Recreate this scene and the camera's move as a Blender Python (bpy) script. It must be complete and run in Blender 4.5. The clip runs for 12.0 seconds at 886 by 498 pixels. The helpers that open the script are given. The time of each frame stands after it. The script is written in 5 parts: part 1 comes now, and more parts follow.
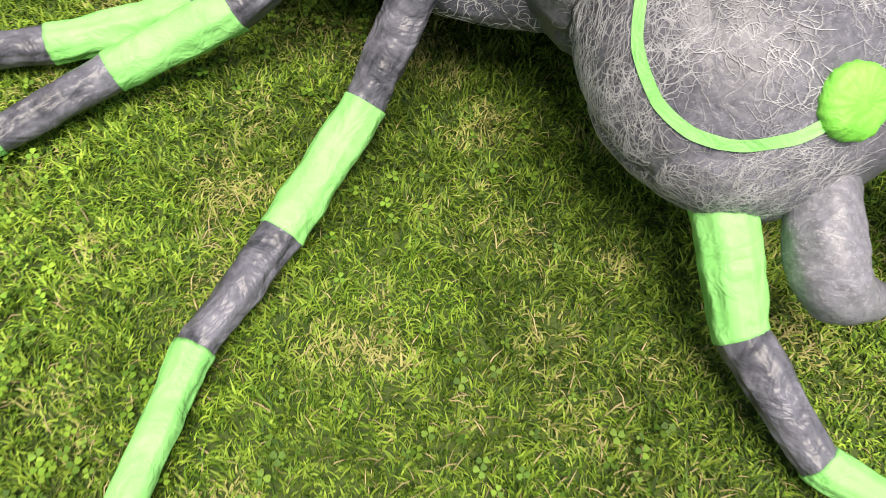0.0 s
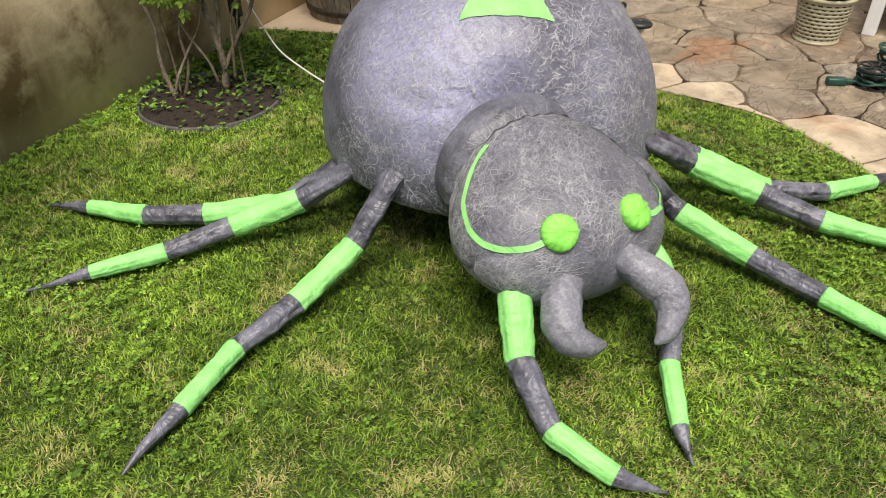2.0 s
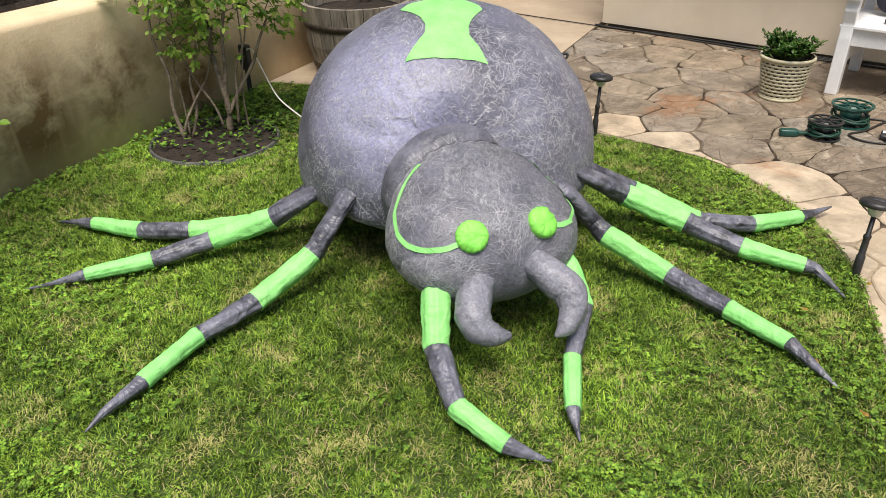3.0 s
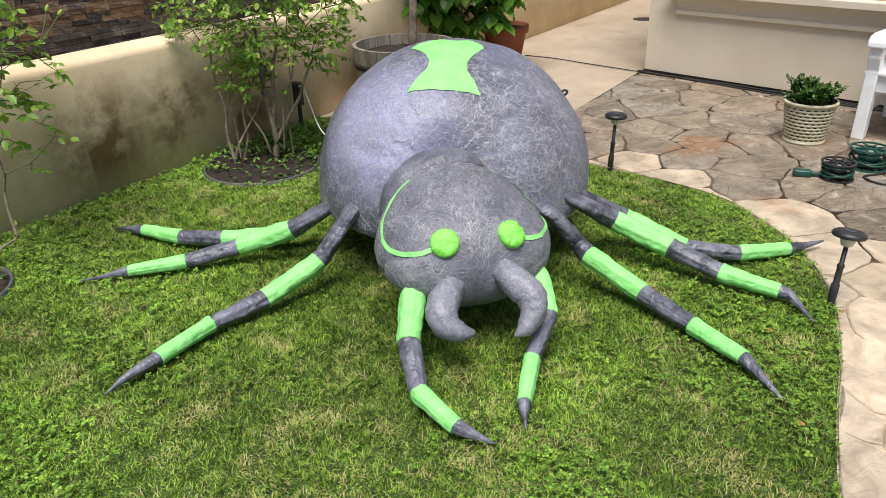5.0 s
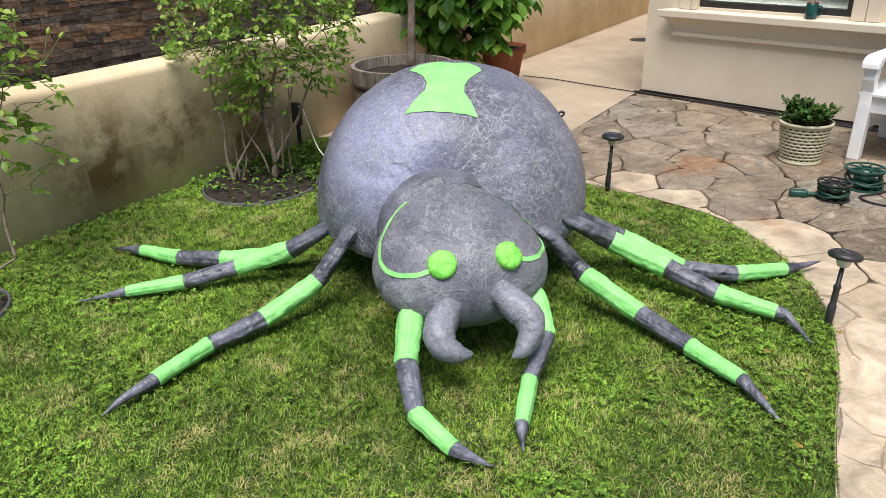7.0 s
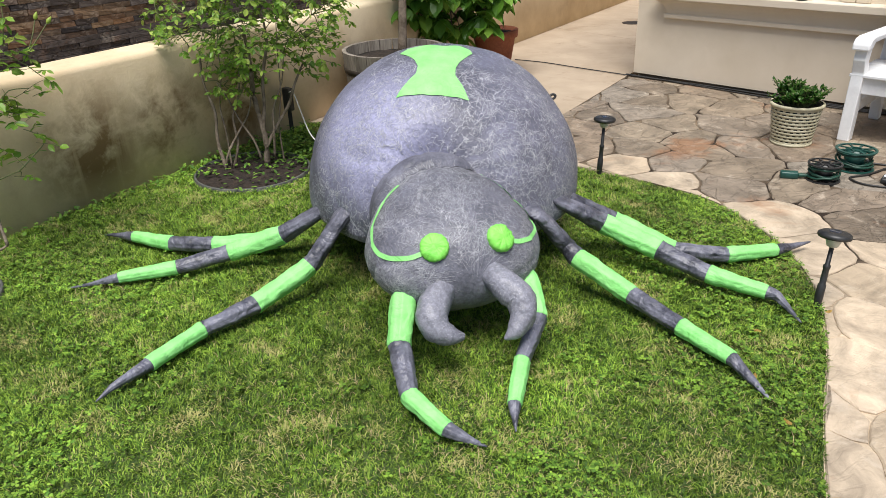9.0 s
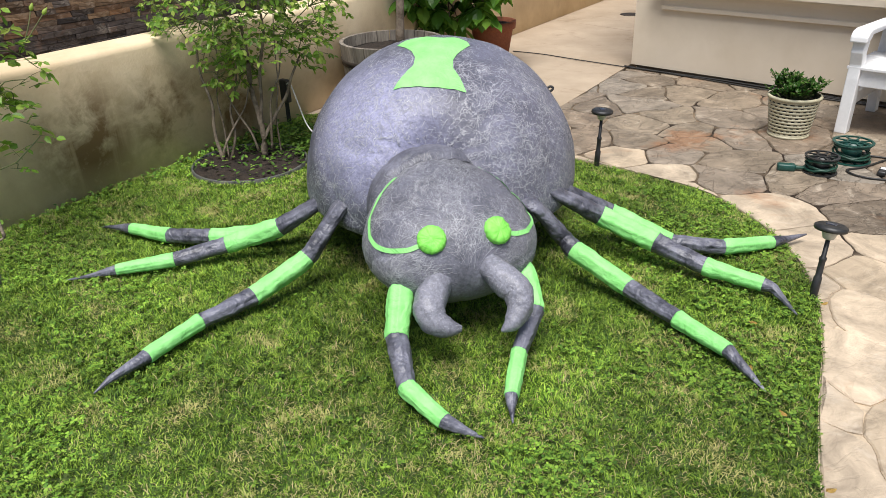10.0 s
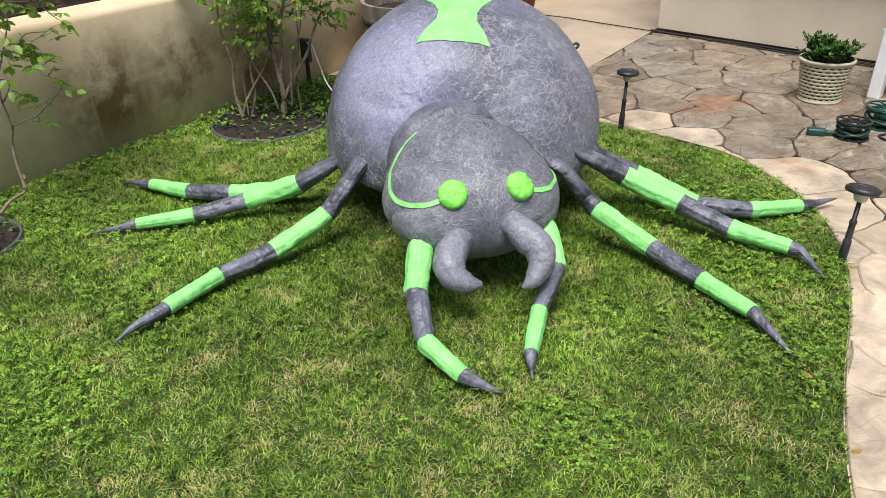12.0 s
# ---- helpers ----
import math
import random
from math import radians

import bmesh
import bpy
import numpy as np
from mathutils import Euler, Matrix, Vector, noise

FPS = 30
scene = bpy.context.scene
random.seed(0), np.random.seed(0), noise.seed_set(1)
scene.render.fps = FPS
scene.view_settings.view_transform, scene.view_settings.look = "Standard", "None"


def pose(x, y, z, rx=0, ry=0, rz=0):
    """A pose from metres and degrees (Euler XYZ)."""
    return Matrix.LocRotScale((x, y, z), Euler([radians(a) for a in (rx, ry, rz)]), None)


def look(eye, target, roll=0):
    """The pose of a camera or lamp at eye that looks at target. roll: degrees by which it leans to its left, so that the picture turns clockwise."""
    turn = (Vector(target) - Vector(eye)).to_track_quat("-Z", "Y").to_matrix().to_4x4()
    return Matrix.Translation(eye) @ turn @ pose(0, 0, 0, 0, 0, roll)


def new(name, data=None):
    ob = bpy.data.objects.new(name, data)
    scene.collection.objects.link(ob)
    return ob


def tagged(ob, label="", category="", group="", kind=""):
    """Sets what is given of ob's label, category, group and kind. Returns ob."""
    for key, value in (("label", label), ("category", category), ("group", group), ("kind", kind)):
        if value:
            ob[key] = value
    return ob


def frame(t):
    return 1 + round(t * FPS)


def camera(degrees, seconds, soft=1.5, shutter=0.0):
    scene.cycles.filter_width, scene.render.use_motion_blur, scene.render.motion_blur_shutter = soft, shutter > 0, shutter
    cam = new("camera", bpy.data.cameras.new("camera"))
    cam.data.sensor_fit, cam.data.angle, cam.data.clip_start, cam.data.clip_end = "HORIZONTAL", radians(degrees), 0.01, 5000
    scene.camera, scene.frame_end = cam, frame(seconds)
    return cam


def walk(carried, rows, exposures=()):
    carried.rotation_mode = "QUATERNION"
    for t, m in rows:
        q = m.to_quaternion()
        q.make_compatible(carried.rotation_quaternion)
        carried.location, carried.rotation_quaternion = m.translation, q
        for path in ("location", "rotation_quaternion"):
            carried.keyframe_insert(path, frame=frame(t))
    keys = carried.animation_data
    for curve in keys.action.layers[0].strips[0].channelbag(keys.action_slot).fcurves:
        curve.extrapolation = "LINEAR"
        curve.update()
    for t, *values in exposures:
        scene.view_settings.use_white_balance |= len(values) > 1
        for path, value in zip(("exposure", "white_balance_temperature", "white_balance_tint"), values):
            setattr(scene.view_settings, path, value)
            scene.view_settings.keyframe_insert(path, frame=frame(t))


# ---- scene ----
cam = camera(62.7, 12.0, soft=0.65, shutter=0.25)
PATH = [
    (0, (0.444, -0.163, 1.133), (0.811, 0.841, -0.557), 3.9),
    (0.5, (0.512, -0.452, 1.249), (0.752, 0.722, -0.353), 0.5),
    (1, (0.645, -0.756, 1.385), (0.833, 0.585, -0.087), 0.1),
    (1.5, (0.641, -1.053, 1.487), (0.825, 0.437, 0.165), -0.4),
    (2, (0.69, -1.262, 1.563), (0.866, 0.354, 0.398), -0.7),
    (2.5, (0.901, -1.484, 1.565), (1.031, 0.205, 0.502), -0.8),
    (4.3, (1.09, -1.912, 1.556), (1.057, -0.147, 0.617), -1.8),
    (4.5, (1.186, -1.936, 1.56), (1.121, -0.164, 0.635), -1.8),
    (5, (1.333, -1.982, 1.571), (1.21, -0.195, 0.681), -1.8),
    (5.5, (1.349, -2.008, 1.589), (1.193, -0.209, 0.729), -1.7),
    (6, (1.336, -1.994, 1.589), (1.186, -0.188, 0.742), -1.5),
    (6.5, (1.337, -1.982, 1.587), (1.206, -0.173, 0.744), -1.5),
    (8.5, (1.339, -1.993, 1.582), (1.231, -0.197, 0.71), -2.0),
    (9, (1.345, -1.995, 1.578), (1.242, -0.202, 0.697), -2.0),
    (9.5, (1.346, -1.997, 1.578), (1.249, -0.209, 0.687), -2.0),
    (10, (1.347, -1.998, 1.581), (1.25, -0.215, 0.68), -1.9),
    (10.5, (1.348, -1.995, 1.573), (1.242, -0.219, 0.66), -2.0),
    (11, (1.344, -2.0, 1.537), (1.222, -0.233, 0.608), -2.0),
    (11.5, (1.343, -2.001, 1.517), (1.203, -0.247, 0.568), -1.9),
    (12, (1.335, -1.997, 1.514), (1.189, -0.253, 0.546), -1.8),
]
walk(cam, [(t, look(eye, target, roll)) for t, eye, target, roll in PATH],
     [(0.0, 0.50, 7100, 10), (1.0, 0.12, 7100, 10), (2.0, 0.20, 6950, 10), (4.5, 0.25, 6250, 10), (12.0, 0.25, 6200, 10)])


# ---- world and light ----
world = bpy.data.worlds.new("sky")
scene.world = world
world.use_nodes = True
wn = world.node_tree.nodes
sky = wn.new("ShaderNodeTexSky")
sky.sky_type = "NISHITA"
sky.sun_disc = False
sky.sun_elevation, sky.sun_rotation = radians(69), radians(187)
sky.air_density, sky.dust_density = 1.0, 3.0
wn["Background"].inputs["Strength"].default_value = 0.085
world.node_tree.links.new(sky.outputs["Color"], wn["Background"].inputs["Color"])
sun = new("sun", bpy.data.lights.new("sun", "SUN"))
sun.data.energy, sun.data.angle, sun.data.color = 4.1, radians(34), (1.0, 0.95, 0.87)
sun.matrix_world = look((0, 0, 8), (0.08, 0.66, 6.25))


# ---- materials ----
class Nodes:
    """A node material written from code."""

    def __init__(self, name, rough=0.6, metal=0.0, spec=0.5):
        self.mat = bpy.data.materials.new(name)
        self.mat.use_nodes = True
        self.tree = self.mat.node_tree
        self.bsdf = self.tree.nodes["Principled BSDF"]
        self.put(self.bsdf, "Roughness", rough)
        self.put(self.bsdf, "Metallic", metal)
        self.put(self.bsdf, "Specular IOR Level", spec)
        self.coord = self.tree.nodes.new("ShaderNodeTexCoord").outputs["Object"]

    def put(self, node, key, value):
        if isinstance(value, bpy.types.NodeSocket):
            self.tree.links.new(value, node.inputs[key])
        else:
            if isinstance(value, tuple) and len(value) == 3 and node.inputs[key].type == "RGBA":
                value = (*value, 1)
            node.inputs[key].default_value = value

    def stretch(self, sx, sy, sz, turn=0.0):
        n = self.tree.nodes.new("ShaderNodeMapping")
        self.put(n, "Vector", self.coord)
        n.vector_type = "TEXTURE"
        n.inputs["Scale"].default_value = (1 / sx, 1 / sy, 1 / sz)
        n.inputs["Rotation"].default_value = (turn, turn * 0.7, turn * 1.3)
        return n.outputs["Vector"]

    def noise(self, scale, detail=4.0, rough=0.55, warp=0.0, vec=None):
        n = self.tree.nodes.new("ShaderNodeTexNoise")
        self.put(n, "Vector", vec or self.coord)
        self.put(n, "Scale", scale)
        self.put(n, "Detail", detail)
        self.put(n, "Roughness", rough)
        self.put(n, "Distortion", warp)
        return n.outputs["Fac"]

    def voronoi(self, scale, feature="F1", out="Distance", vec=None):
        n = self.tree.nodes.new("ShaderNodeTexVoronoi")
        n.feature = feature
        self.put(n, "Vector", vec or self.coord)
        self.put(n, "Scale", scale)
        return n.outputs[out]

    def ramp(self, fac, *stops):
        n = self.tree.nodes.new("ShaderNodeValToRGB")
        self.put(n, "Fac", fac)
        while len(n.color_ramp.elements) < len(stops):
            n.color_ramp.elements.new(0.5)
        for e, (p, c) in zip(n.color_ramp.elements, stops):
            e.position = p
            e.color = (c, c, c, 1) if isinstance(c, (int, float)) else (*c, 1)
        return n.outputs["Color"]

    def mix(self, fac, a, b, mode="MIX"):
        n = self.tree.nodes.new("ShaderNodeMix")
        n.data_type, n.blend_type = "RGBA", mode
        self.put(n, 0, fac)
        for i, v in ((6, a), (7, b)):
            if isinstance(v, bpy.types.NodeSocket):
                self.tree.links.new(v, n.inputs[i])
            else:
                n.inputs[i].default_value = (*v, 1) if len(v) == 3 else v
        return n.outputs[2]

    def math(self, op, a, b=0.0):
        n = self.tree.nodes.new("ShaderNodeMath")
        n.operation = op
        self.put(n, 0, a)
        self.put(n, 1, b)
        return n.outputs[0]

    def each(self):
        return self.tree.nodes.new("ShaderNodeObjectInfo").outputs["Random"]

    def island(self):
        return self.tree.nodes.new("ShaderNodeNewGeometry").outputs["Random Per Island"]

    def axis(self, k):
        n = self.tree.nodes.new("ShaderNodeSeparateXYZ")
        self.put(n, 0, self.coord)
        return n.outputs[k]

    def near(self, place, inner, outer):
        """1 within inner metres of a place, 0 beyond outer."""
        n = self.tree.nodes.new("ShaderNodeVectorMath")
        n.operation = "DISTANCE"
        self.put(n, 0, self.coord)
        n.inputs[1].default_value = place
        return self.ramp(self.math("MULTIPLY", n.outputs["Value"], 0.5), (inner / 2, 1.0), (outer / 2, 0.0))

    def bump(self, height, strength=0.3, distance=0.01):
        n = self.tree.nodes.new("ShaderNodeBump")
        self.put(n, "Height", height)
        self.put(n, "Strength", strength)
        self.put(n, "Distance", distance)
        self.put(self.bsdf, "Normal", n.outputs["Normal"])

    def done(self, colour):
        self.put(self.bsdf, "Base Color", colour)
        return self.mat


def plain(name, a, b, scale, rough=0.6, bump=0.2, fine=60.0, metal=0.0, depth=0.004, spec=0.5):
    """Two tones mixed by a coarse and a fine noise, with fine relief."""
    m = Nodes(name, rough, metal, spec)
    fac = m.math("ADD", m.math("MULTIPLY", m.noise(scale, 5), 0.65), m.math("MULTIPLY", m.noise(fine, 3), 0.35))
    m.bump(m.noise(fine, 4), bump, depth)
    return m.done(m.ramp(fac, (0.36, a), (0.64, b)))


def fabric(name, dark, light, fibre, amount, pale_at=None):
    """Thin inflated cloth with cloudy print and pale fibres, optionally with one paler, bluer patch round a given
    place.
    """
    m = Nodes(name, 0.48, spec=0.5)
    cloud = m.math("ADD", m.math("MULTIPLY", m.noise(2.2, 4, 0.55), 0.72), m.math("MULTIPLY", m.noise(9, 6, 0.72, 0.8), 0.28))
    base = m.ramp(cloud, (0.38, dark), (0.60, light))
    if pale_at:
        edge = m.math("MULTIPLY", m.near(pale_at, 0.16, 0.40), m.ramp(m.noise(5.0, 4, 0.6), (0.3, 0.55), (0.6, 1.0)))
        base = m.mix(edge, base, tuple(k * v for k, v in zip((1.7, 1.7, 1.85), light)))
    haze = m.ramp(m.noise(26, 5, 0.75, 1.4), (0.54, 0.0), (0.74, 0.32))
    lines = m.math("MULTIPLY", haze, m.ramp(m.noise(3.1, 3, 0.6, 0.0, m.stretch(1, 1, 1, 4.0)), (0.42, 0.15), (0.60, 1.0)))
    for k in range(5):
        vec = m.stretch(13, 190, 190, 0.55 + 1.23 * k)
        line = m.ramp(m.noise(1.0, 1.0, 0.5, 0.35, vec), (0.67, 0.0), (0.72, 0.8))
        lines = m.math("MAXIMUM", lines, line)
    where = m.ramp(m.noise(2.6, 3, 0.6, 0.0, m.stretch(1, 1, 1, 2.0)), (0.40, 0.25), (0.56, 1.0))
    lines = m.math("MULTIPLY", m.math("MULTIPLY", lines, where), amount)
    speck = m.ramp(m.noise(90, 3), (0.35, 0.72), (0.7, 1.15))
    col = m.mix(1.0, base, speck, "MULTIPLY")
    fold = m.math("ADD", m.noise(7, 3, 0.5, 0.9), m.math("MULTIPLY", m.noise(27, 4, 0.55, 1.4), 0.4))
    m.bump(fold, 0.38, 0.022)
    return m.done(m.mix(lines, col, fibre))


def green_cloth(name, a, b):
    m = Nodes(name, 0.55, spec=0.35)
    m.bump(m.math("ADD", m.noise(20, 3, 0.5, 1.3), m.math("MULTIPLY", m.noise(60, 3, 0.5, 0.8), 0.12)), 0.4, 0.018)
    return m.done(m.ramp(m.noise(14, 4), (0.3, a), (0.7, b)))


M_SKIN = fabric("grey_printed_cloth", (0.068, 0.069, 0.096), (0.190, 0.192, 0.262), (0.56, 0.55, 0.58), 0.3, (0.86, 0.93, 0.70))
M_HEAD = fabric("grey_head_cloth", (0.050, 0.051, 0.068), (0.200, 0.202, 0.250), (0.56, 0.55, 0.57), 0.2)


def leg_cloth(name):
    m = Nodes(name, 0.42, spec=0.5)
    crease = m.math("ADD", m.noise(11, 3, 0.5, 1.2), m.math("MULTIPLY", m.noise(30, 2, 0.5, 1.0), 0.22))
    m.bump(crease, 0.7, 0.028)
    base = m.ramp(m.noise(8, 6, 0.7, 0.4), (0.36, (0.034, 0.035, 0.048)), (0.62, (0.19, 0.192, 0.240)))
    haze = m.ramp(m.noise(30, 5, 0.75, 1.2), (0.56, 0.0), (0.76, 0.18))
    return m.done(m.mix(haze, base, (0.26, 0.262, 0.30)))


M_LEG = leg_cloth("dark_leg_cloth")
M_GREEN = green_cloth("lime_cloth", (0.225, 0.63, 0.17), (0.32, 0.76, 0.25))
M_EYE = green_cloth("lime_eye_cloth", (0.17, 0.58, 0.07), (0.27, 0.75, 0.12))
M_BLACK = plain("black_plastic", (0.012, 0.012, 0.013), (0.03, 0.03, 0.03), 20, 0.45, 0.1)
M_PANEL = plain("dark_solar_cell", (0.02, 0.024, 0.04), (0.045, 0.05, 0.07), 60, 0.2, 0.05)
M_CLEAR = plain("frosted_collar", (0.45, 0.44, 0.40), (0.6, 0.58, 0.52), 30, 0.3, 0.05)
M_SOIL = plain("dark_soil", (0.010, 0.007, 0.005), (0.042, 0.028, 0.019), 14, 0.95, 0.9, 70, depth=0.02)
M_FANG = fabric("pale_fang_cloth", (0.072, 0.073, 0.094), (0.23, 0.232, 0.278), (0.5, 0.49, 0.52), 0.5)
M_FIBRE = plain("pale_printed_fibre", (0.30, 0.302, 0.335), (0.53, 0.535, 0.575), 30, 0.55, 0.05)
M_HEAD_FIBRE = plain("soft_printed_fibre", (0.26, 0.262, 0.29), (0.47, 0.475, 0.51), 30, 0.55, 0.05)
M_SEAM_SHADE = plain("dark_seam_shade", (0.02, 0.02, 0.024), (0.05, 0.05, 0.055), 30, 0.7, 0.2)
M_EDGING = plain("grey_rubber_edging", (0.05, 0.053, 0.05), (0.11, 0.11, 0.10), 12, 0.8, 0.4, 80)
M_WHITE = plain("white_paint", (0.74, 0.74, 0.74), (0.82, 0.82, 0.82), 5, 0.4, 0.12, 40)
M_CUSHION = plain("navy_cushion", (0.025, 0.026, 0.045), (0.045, 0.046, 0.07), 9, 0.85, 0.5, 260)
M_WICKER = plain("cream_woven_basket", (0.36, 0.33, 0.21), (0.56, 0.52, 0.37), 12, 0.6, 0.5, 120)
M_CORD = plain("dark_green_cord", (0.006, 0.035, 0.022), (0.014, 0.07, 0.045), 25, 0.45, 0.2)
M_REEL = plain("green_reel_plastic", (0.008, 0.045, 0.035), (0.015, 0.075, 0.06), 18, 0.4, 0.15)
M_CABLE = plain("black_cable", (0.012, 0.012, 0.012), (0.03, 0.028, 0.026), 25, 0.5, 0.2)
M_WIRE = plain("white_cable", (0.65, 0.65, 0.63), (0.78, 0.78, 0.76), 12, 0.4, 0.1)
M_FRAME = plain("bronze_window_frame", (0.018, 0.017, 0.016), (0.035, 0.033, 0.03), 12, 0.4, 0.1)
M_MUG = plain("teal_glaze", (0.008, 0.055, 0.05), (0.015, 0.085, 0.075), 14, 0.15, 0.05)
M_BARK = plain("grey_bark", (0.10, 0.075, 0.05), (0.26, 0.21, 0.16), 18, 0.9, 0.8, 60, depth=0.01)
M_TERRA = plain("terracotta", (0.20, 0.06, 0.028), (0.33, 0.11, 0.05), 7, 0.8, 0.4, 50)
M_HOOP = plain("rusted_hoop", (0.03, 0.026, 0.022), (0.09, 0.07, 0.055), 12, 0.6, 0.4, 40, metal=0.6)
M_STEEL = plain("brushed_steel", (0.5, 0.5, 0.5), (0.62, 0.62, 0.62), 12, 0.3, 0.1, metal=0.9)
M_INSIDE = plain("pale_room_paint", (0.55, 0.60, 0.54), (0.66, 0.70, 0.63), 3, 0.8, 0.1)


def wood(name, a, b):
    m = Nodes(name, 0.85)
    v = m.stretch(26, 26, 1.6)
    grain = m.noise(2.0, 5, 0.6, 0.3, v)
    m.bump(grain, 0.5, 0.006)
    return m.done(m.mix(1.0, m.ramp(grain, (0.3, a), (0.7, b)), m.ramp(m.each(), (0.0, 0.75), (1.0, 1.15)), "MULTIPLY"))


M_STAVE = wood("weathered_oak", (0.12, 0.10, 0.08), (0.34, 0.30, 0.25))


def stucco(name, a, b, stain, amount, low=0.1, high=0.7, damp=(), grit=0.3):
    """Rendered wall; damp stains sit between the heights low and high, with thin runs."""
    m = Nodes(name, 0.9, spec=0.2)
    base = m.ramp(m.noise(2.1, 6, 0.65), (0.32, a), (0.68, b))
    blot = m.math("ADD", m.noise(1.0, 5, 0.6, 0.5, m.stretch(1.7, 1.7, 1.9)), m.math("MULTIPLY", m.math("SUBTRACT", m.noise(7, 6, 0.7, 0.5), 0.5), 0.55))
    mid, z = (low + high) / 2, m.axis(2)
    band = m.ramp(z, (max(0.0, low - 0.1), 0.35), (mid - 0.1, 1.0), (mid + 0.1, 1.0), (high, 0.0))
    fac = m.math("MULTIPLY", m.math("MULTIPLY", m.ramp(blot, (0.52, 0.0), (0.66, 1.0)), band), amount)
    for place, inner, outer in damp:
        blotch = m.math("MULTIPLY", m.near(place, inner, outer), m.ramp(blot, (0.38, 0.15), (0.56, 0.95)))
        fac = m.math("MAXIMUM", fac, blotch)
    run = m.ramp(m.noise(1.0, 4, 0.6, 0.2, m.stretch(11, 11, 0.9)), (0.55, 0.0), (0.7, 1.0))
    col = m.mix(fac, base, stain)
    col = m.mix(m.math("MULTIPLY", m.math("MULTIPLY", run, fac), 0.6), col, a)
    foot = m.ramp(m.math("ADD", z, m.math("MULTIPLY", m.noise(5, 4), 0.12)), (0.05, 0.5), (0.14, 0.0))
    col = m.mix(m.math("MULTIPLY", foot, amount), col, stain)
    m.bump(m.math("ADD", m.noise(70, 4), m.math("MULTIPLY", m.noise(6, 4), 0.8)), grit, 0.006)
    return m.done(col)


M_WALL = stucco("stained_tan_stucco", (0.63, 0.49, 0.31), (0.80, 0.665, 0.46), (0.19, 0.115, 0.05), 0.16,
                damp=(((-0.88, 1.94, 0.32), 0.14, 0.46), ((-0.60, 2.42, 0.34), 0.12, 0.42), ((-0.34, 2.88, 0.25), 0.14, 0.45)))
M_HOUSE = stucco("cream_stucco", (0.63, 0.545, 0.425), (0.69, 0.605, 0.485), (0.40, 0.32, 0.22), 0.08, grit=0.1)


def stone(name, tones, veins=0.22, relief=0.9):
    m = Nodes(name, 0.62, spec=0.35)
    pick = m.ramp(m.each(), *[(i / max(1, len(tones) - 1), t) for i, t in enumerate(tones)])
    n1 = m.noise(4.6, 7, 0.7, 0.8)
    col = m.mix(1.0, pick, m.ramp(n1, (0.3, 0.48), (0.7, 1.25)), "MULTIPLY")
    rust = m.ramp(m.noise(1.3, 5, 0.65, 0.4, m.stretch(1, 1, 1, 3.3)), (0.575, 0.0), (0.66, 1.0))
    col = m.mix(m.math("MULTIPLY", rust, 0.5), col, (0.30, 0.125, 0.045))
    pale = m.ramp(m.noise(5.5, 6, 0.7, 1.0, m.stretch(1, 1, 1, 5.3)), (0.56, 0.0), (0.68, 1.0))
    col = m.mix(m.math("MULTIPLY", pale, 0.4), col, (0.62, 0.53, 0.42))
    seam = m.ramp(m.math("ABSOLUTE", m.math("SUBTRACT", m.noise(5.0, 4, 0.55, 1.2, m.stretch(1, 1.8, 1, 1.1)), 0.5)), (0.0, 1.0), (0.035, 0.0))
    col = m.mix(m.math("MULTIPLY", seam, veins), col, (0.12, 0.09, 0.06))
    m.bump(m.math("ADD", m.math("SUBTRACT", m.noise(7, 6, 0.65, 0.8), m.math("MULTIPLY", seam, 0.25)), m.math("MULTIPLY", m.noise(60, 3), 0.25)), relief, 0.022)
    m.put(m.bsdf, "Roughness", m.ramp(n1, (0.3, 0.42), (0.7, 0.72)))
    return m.done(col)


M_FLAG = stone("stamped_flagstone", ((0.19, 0.15, 0.11), (0.31, 0.25, 0.18), (0.25, 0.19, 0.135), (0.30, 0.26, 0.21)))


def joint(name):
    m = Nodes(name, 0.85, spec=0.2)
    fill = m.ramp(m.noise(1.7, 5, 0.6, 0.4), (0.44, (0.03, 0.021, 0.015)), (0.60, (0.20, 0.15, 0.10)))
    sand = m.ramp(m.math("ADD", m.math("MULTIPLY", m.axis(1), 0.25), m.math("MULTIPLY", m.noise(1.4, 4), 0.25)), (0.26, 1.0), (0.40, 0.0))
    fill = m.mix(sand, fill, (0.52, 0.42, 0.30))
    m.bump(m.noise(40, 4), 0.6, 0.01)
    return m.done(m.mix(1.0, fill, m.ramp(m.noise(30, 3), (0.3, 0.7), (0.7, 1.2)), "MULTIPLY"))


M_JOINT = joint("dark_stone_joint")
M_PALE = stone("pale_worn_flagstone", ((0.44, 0.35, 0.245), (0.54, 0.435, 0.315), (0.49, 0.40, 0.295)), 0.06, 0.3)
M_LEDGE = stone("ledger_stone", ((0.10, 0.065, 0.045), (0.32, 0.17, 0.08), (0.15, 0.125, 0.11), (0.38, 0.24, 0.13), (0.06, 0.05, 0.047), (0.20, 0.16, 0.135)))


def concrete(name, a, b, dirt):
    m = Nodes(name, 0.75, spec=0.3)
    base = m.ramp(m.noise(1.1, 6, 0.65), (0.32, a), (0.68, b))
    spots = m.ramp(m.noise(2.3, 6, 0.7, 0.5, m.stretch(1, 1, 1, 1.7)), (0.57, 0.0), (0.74, 0.7))
    m.bump(m.noise(45, 5), 0.25, 0.006)
    return m.done(m.mix(spots, base, dirt))


